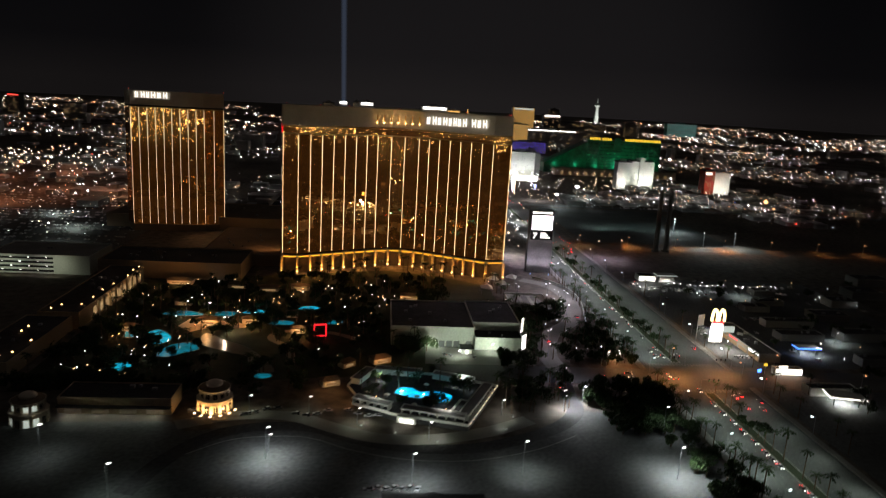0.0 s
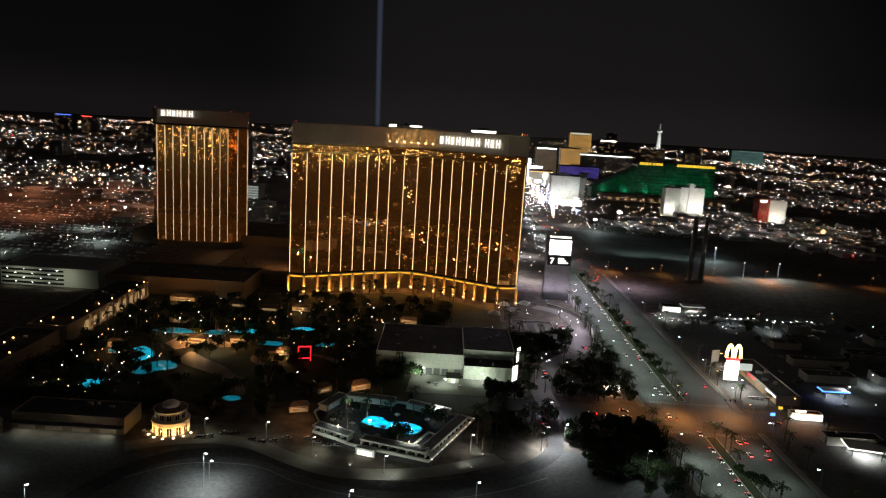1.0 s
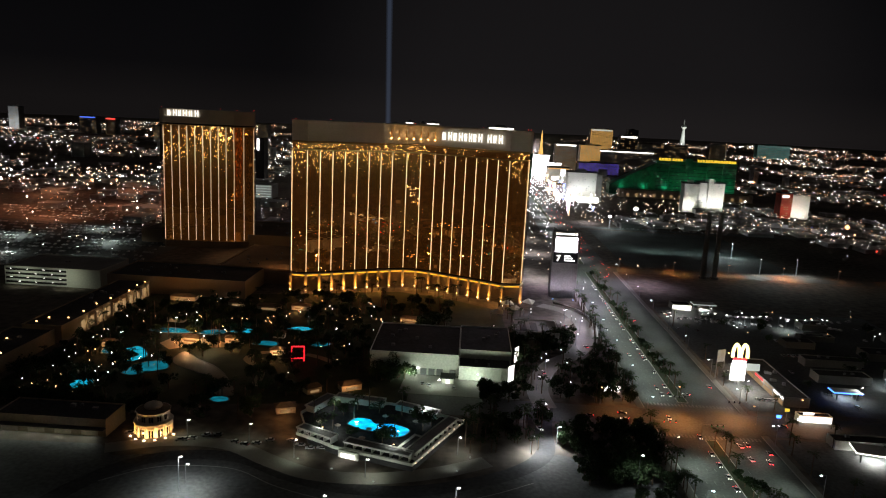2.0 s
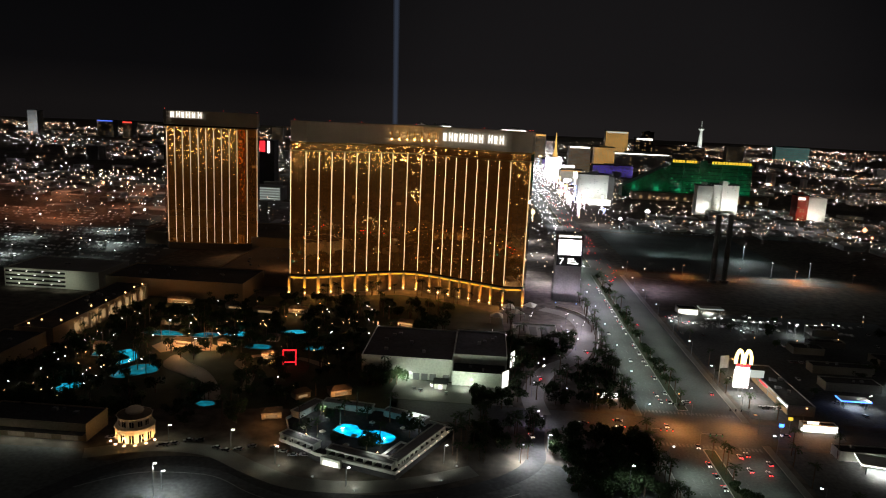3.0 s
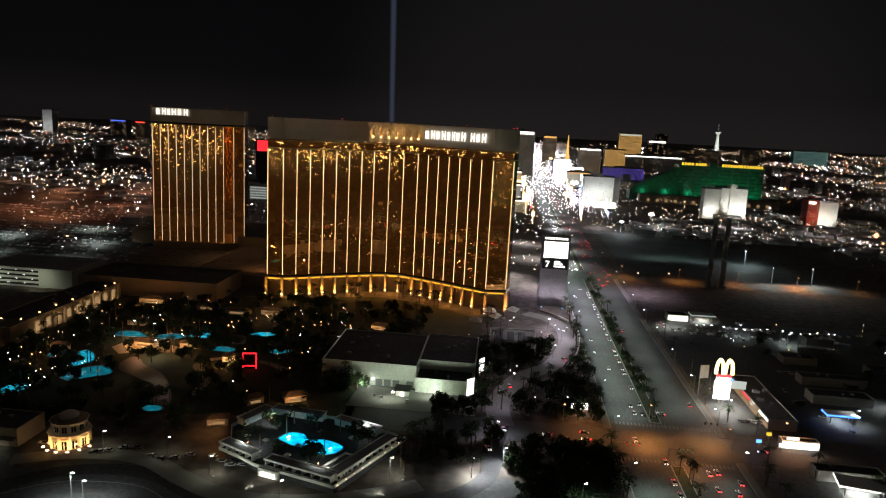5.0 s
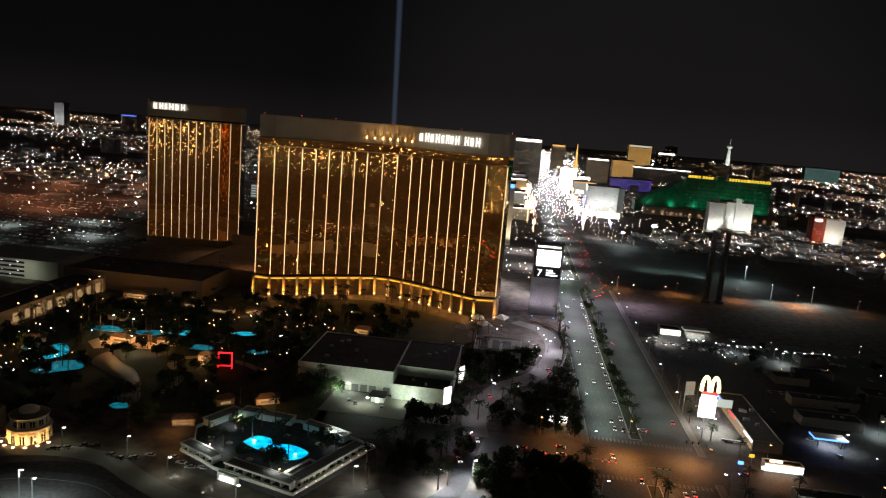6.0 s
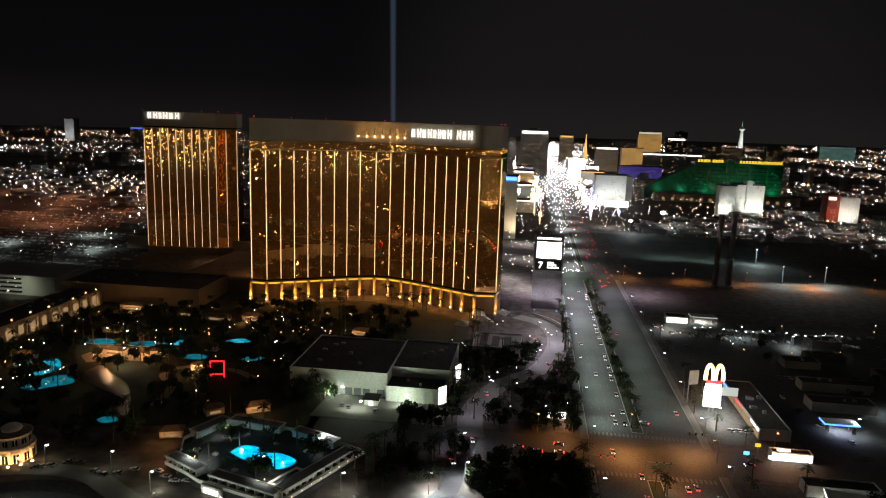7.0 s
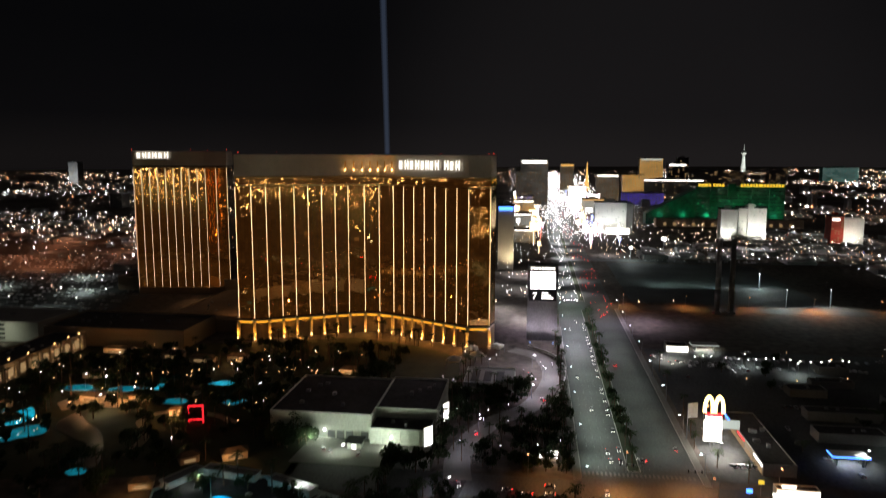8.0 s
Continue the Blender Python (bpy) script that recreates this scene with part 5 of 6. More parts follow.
num.materials.append(SIGNWHITE)
numeral = part("numeral", num, SIGNWHITE, low, "white glowing numeral 7")
numeral.matrix_basis = pose(-6.2, -4.2, 33.8, 90, 0, 0)
# two floodlights made up to give the shaft its lavender tint
for x in (-9, 9):
    f = thing("flood_lamp", 158 + x, 645, 0, "added floodlight brightening the tall pylon", "lamp", "pylon floodlights")
    part("housing", boxes((-0.6, -0.4, 0, 0.6, 0.4, 0.7), bevel=0.06), BLUEFLOOD, f)
    lamp("pylon_wash", "SPOT", (158 + x, 644, 1.4), 15000, (0.95, 0.82, 1.0), 0.5, (158 + x * 0.5, 652, 22), 90, 0.9)
# spot added to strengthen the screen's own light
lamp("screen_light", "SPOT", (158, 648, 49), 120000, (0.92, 0.85, 1.0), 5.0, (150, 560, 0), 150, 0.9)

# ---- shops and signs across the boulevard ----
sg = thing("pole_sign", 244, 457, 0, "tall white pole sign with two yellow arches on top", "sign")
part("pole", boxes((-1.4, -0.4, 0, -0.8, 0.4, 19), (0.8, -0.4, 0, 1.4, 0.4, 19)), STEEL, sg)
part("main_panel", boxes((-4.6, -0.7, 2.5, 4.4, 0.7, 13.6), bevel=0.1), SIGNWHITE, sg)
part("upper_panel", boxes((-4.0, -0.6, 13.9, 4.0, 0.6, 15.6)), SIGNWHITE, sg)
part("red_panel", boxes((-4.0, -0.6, 15.8, 4.4, 0.6, 17.4)), REDTUBE, sg)
part("side_panel", boxes((4.8, -0.4, 9.5, 13.0, 0.4, 14.0)), WINDOWCOOL, sg)
ARCH = glowing("yellow_arch_light", (1.0, 0.74, 0.28), 3.2)
for cx in (-2.6, 2.6):
    bm = bmesh.new()
    prev = None
    for k in range(17):
        a = math.pi * k / 16
        for r0 in (1,):
            o = (cx + 2.9 * math.cos(a), 17.6 + 9.4 * math.sin(a) ** 0.8)
            q = (cx + 1.1 * math.cos(a), 17.6 + 7.2 * math.sin(a) ** 0.8)
            ring = [bm.verts.new((o[0], -0.5, o[1])), bm.verts.new((q[0], -0.5, q[1])), bm.verts.new((q[0], 0.5, q[1])), bm.verts.new((o[0], 0.5, o[1]))]
            if prev:
                for j in range(4):
                    bm.faces.new((prev[j], prev[(j + 1) % 4], ring[(j + 1) % 4], ring[j]))
            prev = ring
    part("arch", bm, ARCH, sg)
lamp("sign_light", "POINT", (244, 452, 10), 16000, (1.0, 0.95, 0.85), 2.0)
fs = thing("pole_billboard", 232.5, 463, 0, "unlit grey billboard on a steel pole", "billboard", turn=20)
part("pole", tube(0.3, 0.25, 0, 20, 8), STEEL, fs)
part("board", boxes((-0.3, -0.3, 12, 5.5, 0.3, 20)), CONCRETE, fs)

mall = flat_building("shop_row", 259, 424, 274, 492, 5.5, CONCRETE, ROOF, "low shop row with coloured light strips", "shops", 0.6, 6, 20)
for y0, y1, m in ((-33, -20, SIGNWHITE), (-18, -6, WINDOWLIT), (-4, 8, REDTUBE), (10, 20, WINDOWLIT), (22, 33, BLUETUBE)):
    part("fascia_light", boxes((-7.9, y0, 4.2, -7.6, y1, 5.2)), m, mall)
    part("shop_window", boxes((-7.8, y0, 0.4, -7.5, y1, 3.0)), WINDOWLIT, mall)
for y in (432, 450, 470, 488):
    lamp("shop_light", "SPOT", (254, y, 5), 3000, (1.0, 0.92, 0.8), 0.5, (250, y, 0), 160, 0.8)


def canopy(name, x, y, w, d, h, edge, label, power, color, turn=0.0):
    t = thing(name, x, y, 0, label, "canopy", turn=turn)
    part("roof", boxes((-w / 2, -d / 2, h, w / 2, d / 2, h + 0.9)), WHITE, t)
    part("edge_light", boxes((-w / 2 - 0.12, -d / 2 - 0.12, h + 0.2, w / 2 + 0.12, -d / 2, h + 0.8), (-w / 2 - 0.12, -d / 2, h + 0.2, -w / 2, d / 2, h + 0.8)), edge, t)
    for sx in (-0.35, 0.35):
        for sy in (-0.3, 0.3):
            part("post", boxes((sx * w - 0.25, sy * d - 0.25, 0, sx * w + 0.25, sy * d + 0.25, h)), STEEL, t)
        part("ceiling_light", boxes((sx * w - 1, -d * 0.3, h - 0.12, sx * w + 1, d * 0.3, h)), STOREFRONT, t)
    lamp("canopy_light", "SPOT", (x, y, h - 0.4), power, color, 1.0, (x, y, 0), 165, 0.4)
    return t


canopy("fuel_canopy", 276, 360, 20, 12, 5.0, STOREFRONT, "bright fuel station canopy with lit edges", 24000, (1, 0.98, 0.92), -12)
shop = flat_building("fuel_shop", 262, 370.5, 292, 379, 4.5, WHITE, ROOF, "small white fuel station shop", "shop", 0.5, 1, 21)
canopy("wash_canopy", 304, 443, 17, 8, 4.5, BLUETUBE, "car wash canopy with blue edge lights", 9000, (0.7, 0.8, 1.0))
bb = flat_building("bright_store", 258, 402, 276, 407, 4.2, WHITE, ROOF, "small store with a blazing white front", "shop", 0.4, 0, 22)
part("lit_front", boxes((-9, -2.75, 0.5, 9, -2.5, 4.0)), STOREFRONT, bb)
part("roof_sign", boxes((-7, -2.5, 5.0, -1, -2.2, 6.2)), STOREFRONT, bb)
for x, y, w, d, h in ((300, 468, 34, 12, 5), (350, 470, 40, 14, 6), (306, 500, 40, 10, 5), (360, 520, 30, 16, 5), (310, 540, 22, 12, 4.5), (345, 590, 20, 14, 5), (330, 560, 26, 8, 4), (400, 560, 24, 16, 6), (330, 420, 30, 10, 5), (380, 440, 26, 14, 6), (320, 350, 24, 14, 5), (360, 360, 30, 18, 6), (440, 590, 30, 20, 7), (480, 640, 36, 20, 7)):
    flat_building("shop_building", x, y, x + w, y + d, h, CONCRETE, ROOF, "low dark shop with a flat roof", "shop", 0.5, 2, int(x))
far_store = flat_building("drive_in_store", 252, 632, 268, 644, 5.0, WHITE, ROOF, "brightly lit corner store", "shop", 0.6, 1, 23)
part("lit_front", boxes((-8, -6.2, 0.6, 8, -6.0, 4.6)), STOREFRONT, far_store)
can2 = canopy("fuel_canopy", 281, 640, 20, 10, 4.8, WINDOWCOOL, "lit fuel station canopy", 20000, (1, 1, 0.92))
for x, y in ((240, 618), (244, 612), (250, 603), (246, 622), (256, 606)):
    copy_thing(car_on, pose(x, y, 0.04, 0, 0, 200))
for i in range(16):
    copy_thing(lot_lamp, pose(262 + 7 * i + prng.uniform(-2, 2), 592 + 3 * math.sin(i), 0))
for x, y, p, c in ((330, 585, 9000, (0.9, 1, 0.95)), (312, 440, 6000, (0.9, 0.95, 1)), (250, 610, 16000, (1, 0.98, 0.9)), (244, 440, 12000, (1, 0.85, 0.7)), (342, 466, 9000, (0.9, 1, 1)), (300, 602, 9000, (0.9, 1, 1))):
    lamp("yard_light", "SPOT", (x, y, 8.5), p, c, 0.5, (x, y, 0), 160, 0.8)
    copy_thing(lot_lamp, pose(x - 1, y, 0))
amber = copy_thing(sodium_lamp, pose(246, 486, 0))
lamp("amber_light", "POINT", (248, 486, 11), 5000, (1.0, 0.45, 0.1), 0.5)
mon = thing("monument_sign", 160, 428, 0, "low white monument sign by the junction", "sign")
part("base", boxes((-5, -1, 0, 5, 1, 1.2)), STUCCO, mon)
part("panel", boxes((-4.6, -0.6, 1.2, 4.6, 0.6, 4.4), bevel=0.2), SIGNWHITE, mon)
lamp("monument_light", "SPOT", (160, 423, 3), 5000, (1.0, 0.6, 0.25), 0.5, (160, 418, 0), 160, 0.8)

# two bare concrete columns on the vacant lot
for x, y in ((322.5, 772), (335.5, 774)):
    c = thing("concrete_column", x, y, 0, "tall bare concrete column on a vacant lot", "column", "concrete columns")
    part("shaft", tube(2.7, 2.4, 0, 70, 16), CONCRETE, c)
    part("footing", tube(4.4, 4.4, 0, 2.5, 16), CONCRETE, c)
    part("cap", tube(2.9, 2.9, 70, 71.5, 16), CONCRETE, c)

# small boards and lamps of the drive-through
for x, y, z, m in ((252, 404, 5.5, SIGNYELLOW), (256, 397, 3.2, SIGNWHITE), (246, 400, 3.0, BLUETUBE)):
    b = thing("small_sign", x, y, 0, "small lit sign on a short post", "sign", "small signs")
    part("post", tube(0.12, 0.12, 0, z, 6), STEEL, b)
    part("panel", boxes((-1.3, -0.2, z - 0.2, 1.3, 0.2, z + 1.6), bevel=0.15), m, b)
for i in range(30):
    x, y = prng.uniform(240, 400), prng.uniform(420, 640)
    copy_thing(car_off, pose(x, y, 0.04, 0, 0, prng.choice((0, 90, 180))))
for i in range(24):
    x, y = prng.uniform(285, 460), prng.uniform(415, 650)
    copy_thing(white_lantern if i % 2 else lantern, pose(x, y, 0))
for i in range(40):
    plant(TREES, prng.uniform(280, 480), prng.uniform(250, 640))

join_grove()

# ---- city lights of the valley ----
lrng = np.random.default_rng(7)


def light_field(name, material, pts, label):
    """Many lamps as small octahedra on thin stems, joined into one object of stuff. pts: x, y, z, radius."""
    pts = np.asarray(pts)
    n = len(pts)
    offs = np.array([(1, 0, 0), (0, 1, 0), (-1, 0, 0), (0, -1, 0), (0, 0, 1), (0, 0, -1)], float)
    v = (pts[:, None, :3] + offs[None] * pts[:, None, 3:4]).reshape(-1, 3)
    tri = np.array([(0, 1, 4), (1, 2, 4), (2, 3, 4), (3, 0, 4), (1, 0, 5), (2, 1, 5), (3, 2, 5), (0, 3, 5)])
    f = (tri[None] + 6 * np.arange(n)[:, None, None]).reshape(-1, 3)
    me = mesh_of(name, v.tolist(), f.tolist(), material)
    return whole(name, me, material, label, "city lights", kind="stuff")


def dark_place(x, y):
    """Grounds that hold no lamps of the open city."""
    if -330 < x < 172 and 150 < y < 900:
        return True
    if 172 <= x < 560 and 150 < y < 1085:
        return True
    if -120 < x < 180 and 0 < y < 960:
        return True
    return -120 < x < 60 and 900 < y < 1300


def street_points(n, rmin, rmax, a0, a1, power=0.4, grid=70.0):
    """Places along a grid of streets, seen evenly from the south."""
    out = []
    while len(out) < n:
        a = lrng.uniform(a0, a1)
        r = (rmin ** power + lrng.random() * (rmax ** power - rmin ** power)) ** (1 / power)
        x, y = 60 + r * math.sin(a), r * math.cos(a)
        k = lrng.random()
        if k < 0.36:
            x = round(x / grid) * grid + lrng.normal(0, 4)
        elif k < 0.92:
            y = round(y / grid) * grid + lrng.normal(0, 4)
        c = noise.noise(Vector((x / 420, y / 420, 3.1)))
        if c < lrng.uniform(-0.2, 0.35) or dark_place(x, y):
            continue
        size = r * 0.00022 * math.exp(lrng.normal(-0.22, 0.78))
        d = math.hypot(x - 60, y)
        out.append((x, y, ground_height(d, x) + lrng.uniform(3, 11), min(size, 4.5)))
    return out


WEST, EAST = (-1.02, -0.1), (0.17, 0.80)
light_field("city_lights", LAMPWHITE, street_points(1900, 620, 4900, *WEST) + street_points(1100, 850, 2300, *WEST, 1.0) + street_points(2200, 700, 4900, *EAST), "scattered white lamps of the western and eastern city")
light_field("city_lights", LAMPWARM, street_points(1400, 620, 4900, *WEST) + street_points(600, 850, 2300, *WEST, 1.0) + street_points(1500, 900, 4950, *EAST), "scattered warm lamps of the city")
light_field("city_lights", LAMPORANGE, street_points(1300, 620, 4900, -1.02, -0.2) + street_points(1300, 1200, 4950, *EAST), "scattered orange street lamps of the city")
light_field("city_lights", LAMPCOOL, street_points(600, 700, 4500, *WEST) + street_points(500, 700, 4500, *EAST), "scattered cool white lamps of the city")
light_field("city_lights", LAMPRED, street_points(110, 900, 4500, *WEST) + street_points(140, 900, 4500, *EAST), "scattered red lamps of the city")
light_field("city_lights", LAMPBLUE, street_points(20, 900, 4500, *WEST) + street_points(25, 900, 4500, *EAST), "scattered blue lamps of the city")
light_field("city_lights", LAMPGREEN, street_points(20, 1200, 3500, *EAST), "scattered green lamps of the city")
# far rim of the valley, dense towards the horizon
rim = [(x, y, z, r * 0.7) for x, y, z, r in street_points(2600, 3300, 4970, -1.05, 0.85, 1.5)]
light_field("city_lights", LAMPWARM, rim, "dense warm lights along the far rim of the valley")
# a fine haze of faint far lamps
fine = [(x, y, z, r * 0.62) for x, y, z, r in street_points(2600, 1500, 4950, -1.05, 0.85, 0.9)]
light_field("city_lights", LAMPORANGE, fine, "faint orange lamps of far housing streets")
fine = [(x, y, z, r * 0.6) for x, y, z, r in street_points(2200, 900, 4950, -1.05, 0.85, 0.7)]
light_field("city_lights", LAMPWARM, fine, "faint warm lamps of far housing streets")
# the city to the south, behind the flight, which the glass mirrors
south = math.pi
light_field("city_lights", LAMPSOUTH, [(x, y, z, r * 1.0 + 0.24) for x, y, z, r in street_points(6500, 150, 4500, south - 1.3, south + 1.3, 0.5)], "scattered warm lamps of the southern city")
light_field("city_lights", LAMPSOUTH, [(x, y, z, r * 0.9 + 0.2) for x, y, z, r in street_points(13000, 1100, 4900, south - 1.3, south + 1.3, 0.7)], "scattered white lamps of the southern city")
light_field("city_lights", LAMPSOUTH, [(x, y, z, r * 0.8 + lrng.uniform(0.1, 0.32)) for x, y, z, r in street_points(1500, 60, 1500, south - 1.2, south + 1.2, 0.9, 45.0)], "warm lamps of the streets south of the hotel")
for cx, cy, n, m, w in ((-40, 60, 10, LAMPWARM, 14), (60, 90, 12, LAMPRED, 8), (30, 20, 14, LAMPCOOL, 12), (120, -40, 12, LAMPWARM, 16), (-60, -120, 40, LAMPWHITE, 22), (60, -260, 36, LAMPWARM, 30), (-10, -60, 16, LAMPRED, 10), (150, -420, 50, LAMPWHITE, 45), (-200, -500, 50, LAMPWARM, 60), (10, 40, 20, LAMPWHITE, 18), (260, -100, 40, LAMPWARM, 40), (100, 120, 16, LAMPWARM, 25), (-120, 100, 16, LAMPCOOL, 25)):
    light_field("site_lights", m, [(lrng.normal(cx, w), lrng.normal(cy, w), lrng.uniform(3, 8), lrng.uniform(0.5, 1.5)) for _ in range(n)], "cluster of site lamps south of the hotel")

# low dark buildings between the lamps
bv, bf = [], []
for i in range(1500):
    side = WEST if i % 2 else EAST
    x, y, z, s = street_points(1, 750, 4300, *side, 0.8)[0]
    x += lrng.uniform(15, 45)
    y += lrng.uniform(15, 45)
    w, d, h = lrng.uniform(10, 40), lrng.uniform(10, 40), lrng.uniform(4, 9) if lrng.random() < 0.95 or y < 1700 else lrng.uniform(15, 40)
    g = ground_height(math.hypot(x - 60, y), x)
    if dark_place(x, y) or (150 < x < 260):
        continue
    k = len(bv)
    for zz in (g - 1, g + h):
        bv += [(x - w / 2, y - d / 2, zz), (x + w / 2, y - d / 2, zz), (x + w / 2, y + d / 2, zz), (x - w / 2, y + d / 2, zz)]
    bf += [(k + 4, k + 5, k + 6, k + 7), (k, k + 1, k + 5, k + 4), (k + 1, k + 2, k + 6, k + 5), (k + 2, k + 3, k + 7, k + 6), (k + 3, k, k + 4, k + 7)]
whole("distant_buildings", mesh_of("distant_buildings", bv, bf, CONCRETE), CONCRETE, "low dark flat-roofed buildings of the far city", "buildings", kind="stuff")

# ---- far hotels ----
srng = random.Random(5)


def far_tower(name, x0, x1, y, deep, h, wall, label, lit=None, cols=0, rows=0, fill=0.5, crown=None, seed=0, base=0.0):
    """A distant block with its roof line and rows of windows."""
    g = ground_height(math.hypot((x0 + x1) / 2 - 60, y), (x0 + x1) / 2) + base
    t = thing(name, (x0 + x1) / 2, y, g, label, "hotel")
    hx = (x1 - x0) / 2
    part("wall", boxes((-hx, 0, -3, hx, deep, h)), wall, t)
    part("roof", boxes((-hx - 1, -1, h, hx + 1, deep + 1, h + 2)), ROOF, t)
    part("roof_house", boxes((-hx * 0.4, deep * 0.3, h + 2, hx * 0.3, deep * 0.7, h + 6)), wall, t)
    r = random.Random(seed)
    if lit:
        verts, faces = [], []
        for c in range(cols):
            for k in range(rows):
                if r.random() < fill:
                    u0, u1 = -hx + 2 * hx * (c + 0.2) / cols, -hx + 2 * hx * (c + 0.8) / cols
                    z0, z1 = h * (k + 0.3) / rows, h * (k + 0.75) / rows
                    b = len(verts)
                    verts += [(u0, -0.3, z0), (u1, -0.3, z0), (u1, -0.3, z1), (u0, -0.3, z1)]
                    faces.append((b, b + 1, b + 2, b + 3))
        if faces:
            tagged(part("lit_glazing", mesh_of("lit_glazing", verts, faces, lit), lit, t), kind="stuff")
    if crown:
        part("crown_light", boxes((-hx * 0.9, -1.4, h - 0.06 * h, hx * 0.9, -0.4, h - 0.01 * h)), crown, t)
    return t


def flood(x, y, z, aim, power, color, cone=110):
    lamp("facade_light", "SPOT", (x, y, z), power, color, 2.0, aim, cone, 0.8)


GOLDGLOW = glowing("gold_lit_window", (1.0, 0.54, 0.14), 0.75, False)
BLUEWIN = glowing("violet_lit_window", (0.22, 0.14, 1.0), 0.5, False)
# pale floodlit slab hotels
pale = far_tower("slab_hotel", 264, 322, 1450, 24, 58, WHITE, "pale floodlit slab hotel with a lit foot", WINDOWCOOL, 14, 16, 0.12, None, 1)
part("side_wing", boxes((30, 8, -2, 42, 60, 56)), CONCRETE, pale)
part("lit_foot", boxes((-8, -14, 0, 34, -2, 10)), STOREFRONT, pale)
for x in (272, 293, 314):
    flood(x, 1428, 4, (x, 1450, 30), 52000, (0.92, 0.97, 1.0))
mid = far_tower("slab_hotel", 472, 500, 1366, 22, 54, WHITE, "white floodlit hotel slab beside its twin", None, seed=2)
mid2 = far_tower("slab_hotel", 503, 550, 1374, 22, 56, WHITE, "white floodlit hotel slab with a lift tower", WINDOWCOOL, 10, 16, 0.08, None, 3)
part("lift_tower", boxes((-8, -3, 0, 1, 4, 64)), WHITE, mid2)
for x in (482, 512, 530, 546):
    flood(x, 1350, 3, (x, 1372, 30), 60000, (1.0, 0.98, 0.92))
# green glass hotel with stepped wings
green = thing("green_hotel", 560, 1650, 0, "huge green floodlit glass hotel with yellow rooftop shapes", "hotel")
part("centre", boxes((-70, 0, -2, 110, 40, 78)), GREENGLASS, green)
bm = prism([(-172, 0), (-70, 0), (-70, 40), (-172, 40)], -2, 30)
for v in bm.verts:
    if v.co.z > 0:
        v.co.z = 76 if v.co.x > -100 else 22
part("west_wing", bm, GREENGLASS, green)
part("parapet", boxes((-72, -1, 78, 112, 41, 81)), GREENGLASS, green)
part("gable", boxes((-6, -3, 60, 10, 0, 88)), GREENGLASS, green)
for u0, u1 in ((-66, -54), (-51, -40), (-36, -14), (20, 56), (60, 104)):
    for k in range(int((u1 - u0) / 6) + 1):
        part("sign_shape", boxes((u0 + 6 * k, -2.5, 81.5, u0 + 6 * k + 4.2, -1.2, 87)), SIGNYELLOW, green)
tagged(part("lit_glazing", boxes(*[(-66 + 9 * i, -0.5, 8 + 6 * k, -63 + 9 * i, -0.2, 10 + 6 * k) for i in range(19) for k in range(11) if srng.random() < 0.1]), LAMPGREEN, green), kind="stuff")
for x, p in ((420, 9000), (470, 11000), (520, 15000), (570, 30000), (620, 24000), (660, 12000)):
    flood(x, 1622, 17, (x, 1652, 44), p, (0.03, 1.0, 0.45), 120)
for k in range(9):
    part("floor_ledge", boxes((-69, -0.8, 8 + 8 * k, 109, 0, 8.9 + 8 * k)), DARK, green)
for u in (-40, 45, 80):
    part("wall_pier", boxes((u - 1.6, -1.6, 0, u + 1.6, 0, 80)), GREENGLASS, green)
base_row = flat_building("casino_podium", 400, 1590, 690, 1615, 16, TANWALL, ROOF, "long low casino podium with lit bays", "podium", 1.0, 0, 30)
for i in range(14):
    part("lit_bay", boxes((-130 + 19 * i, -12.8, 3, -124 + 19 * i, -12.5, 9)), WINDOWLIT, base_row)
red = far_tower("brick_hotel", 647, 667, 1350, 26, 46, REDROOF, "red brick hotel tower with a white lit side", WINDOWLIT, 4, 12, 0.25, None, 5)
part("white_bay", boxes((10.2, -0.5, -2, 42, 26, 43)), WHITE, red)
part("sign", boxes((-9, -1.5, 39, 3, -0.4, 43)), STOREFRONT, red)
flood(682, 1328, 3, (680, 1352, 24), 60000, (1.0, 0.9, 0.82))
flood(656, 1330, 3, (656, 1352, 26), 20000, (1.0, 0.4, 0.3))
# gold facade light put into almost unbroken rows of glowing panes
far_tower("gold_hotel", 590, 688, 3200, 40, 122, STUCCO, "gold lit hotel tower on the skyline", GOLDGLOW, 14, 40, 0.96, WINDOWCOOL, 6)
far_tower("amber_hotel", 414, 478, 2300, 40, 86, STUCCO, "amber lit hotel block on the strip", GOLDGLOW, 14, 30, 0.95, None, 7)
far_tower("violet_hotel", 404, 528, 2240, 30, 34, CONCRETE, "violet lit hotel block", BLUEWIN, 30, 12, 0.65, None, 8)
far_tower("pale_hotel", 340, 410, 2350, 40, 84, CONCRETE, "pale hotel block with lit windows", WINDOWLIT, 12, 18, 0.55, SIGNWHITE, 9)
far_tower("dark_hotel", 490, 720, 2550, 40, 62, CONCRETE, "broad dark hotel with a lit roof line", WINDOWLIT, 30, 9, 0.1, SIGNWHITE, 10)
far_tower("dark_hotel", 620, 684, 2700, 40, 112, DARK, "dark hotel tower with a white lit crown", WINDOWLIT, 8, 14, 0.2, SIGNWHITE, 11)
far_tower("dark_hotel", 690, 730, 2900, 40, 130, DARK, "dark hotel tower with few lit windows", WINDOWLIT, 5, 16, 0.12, None, 12)
far_tower("strip_hotel", 236, 284, 2600, 40, 112, CONCRETE, "warm lit hotel tower above the strip", WINDOWLIT, 8, 24, 0.55, GOLDGLOW, 13)
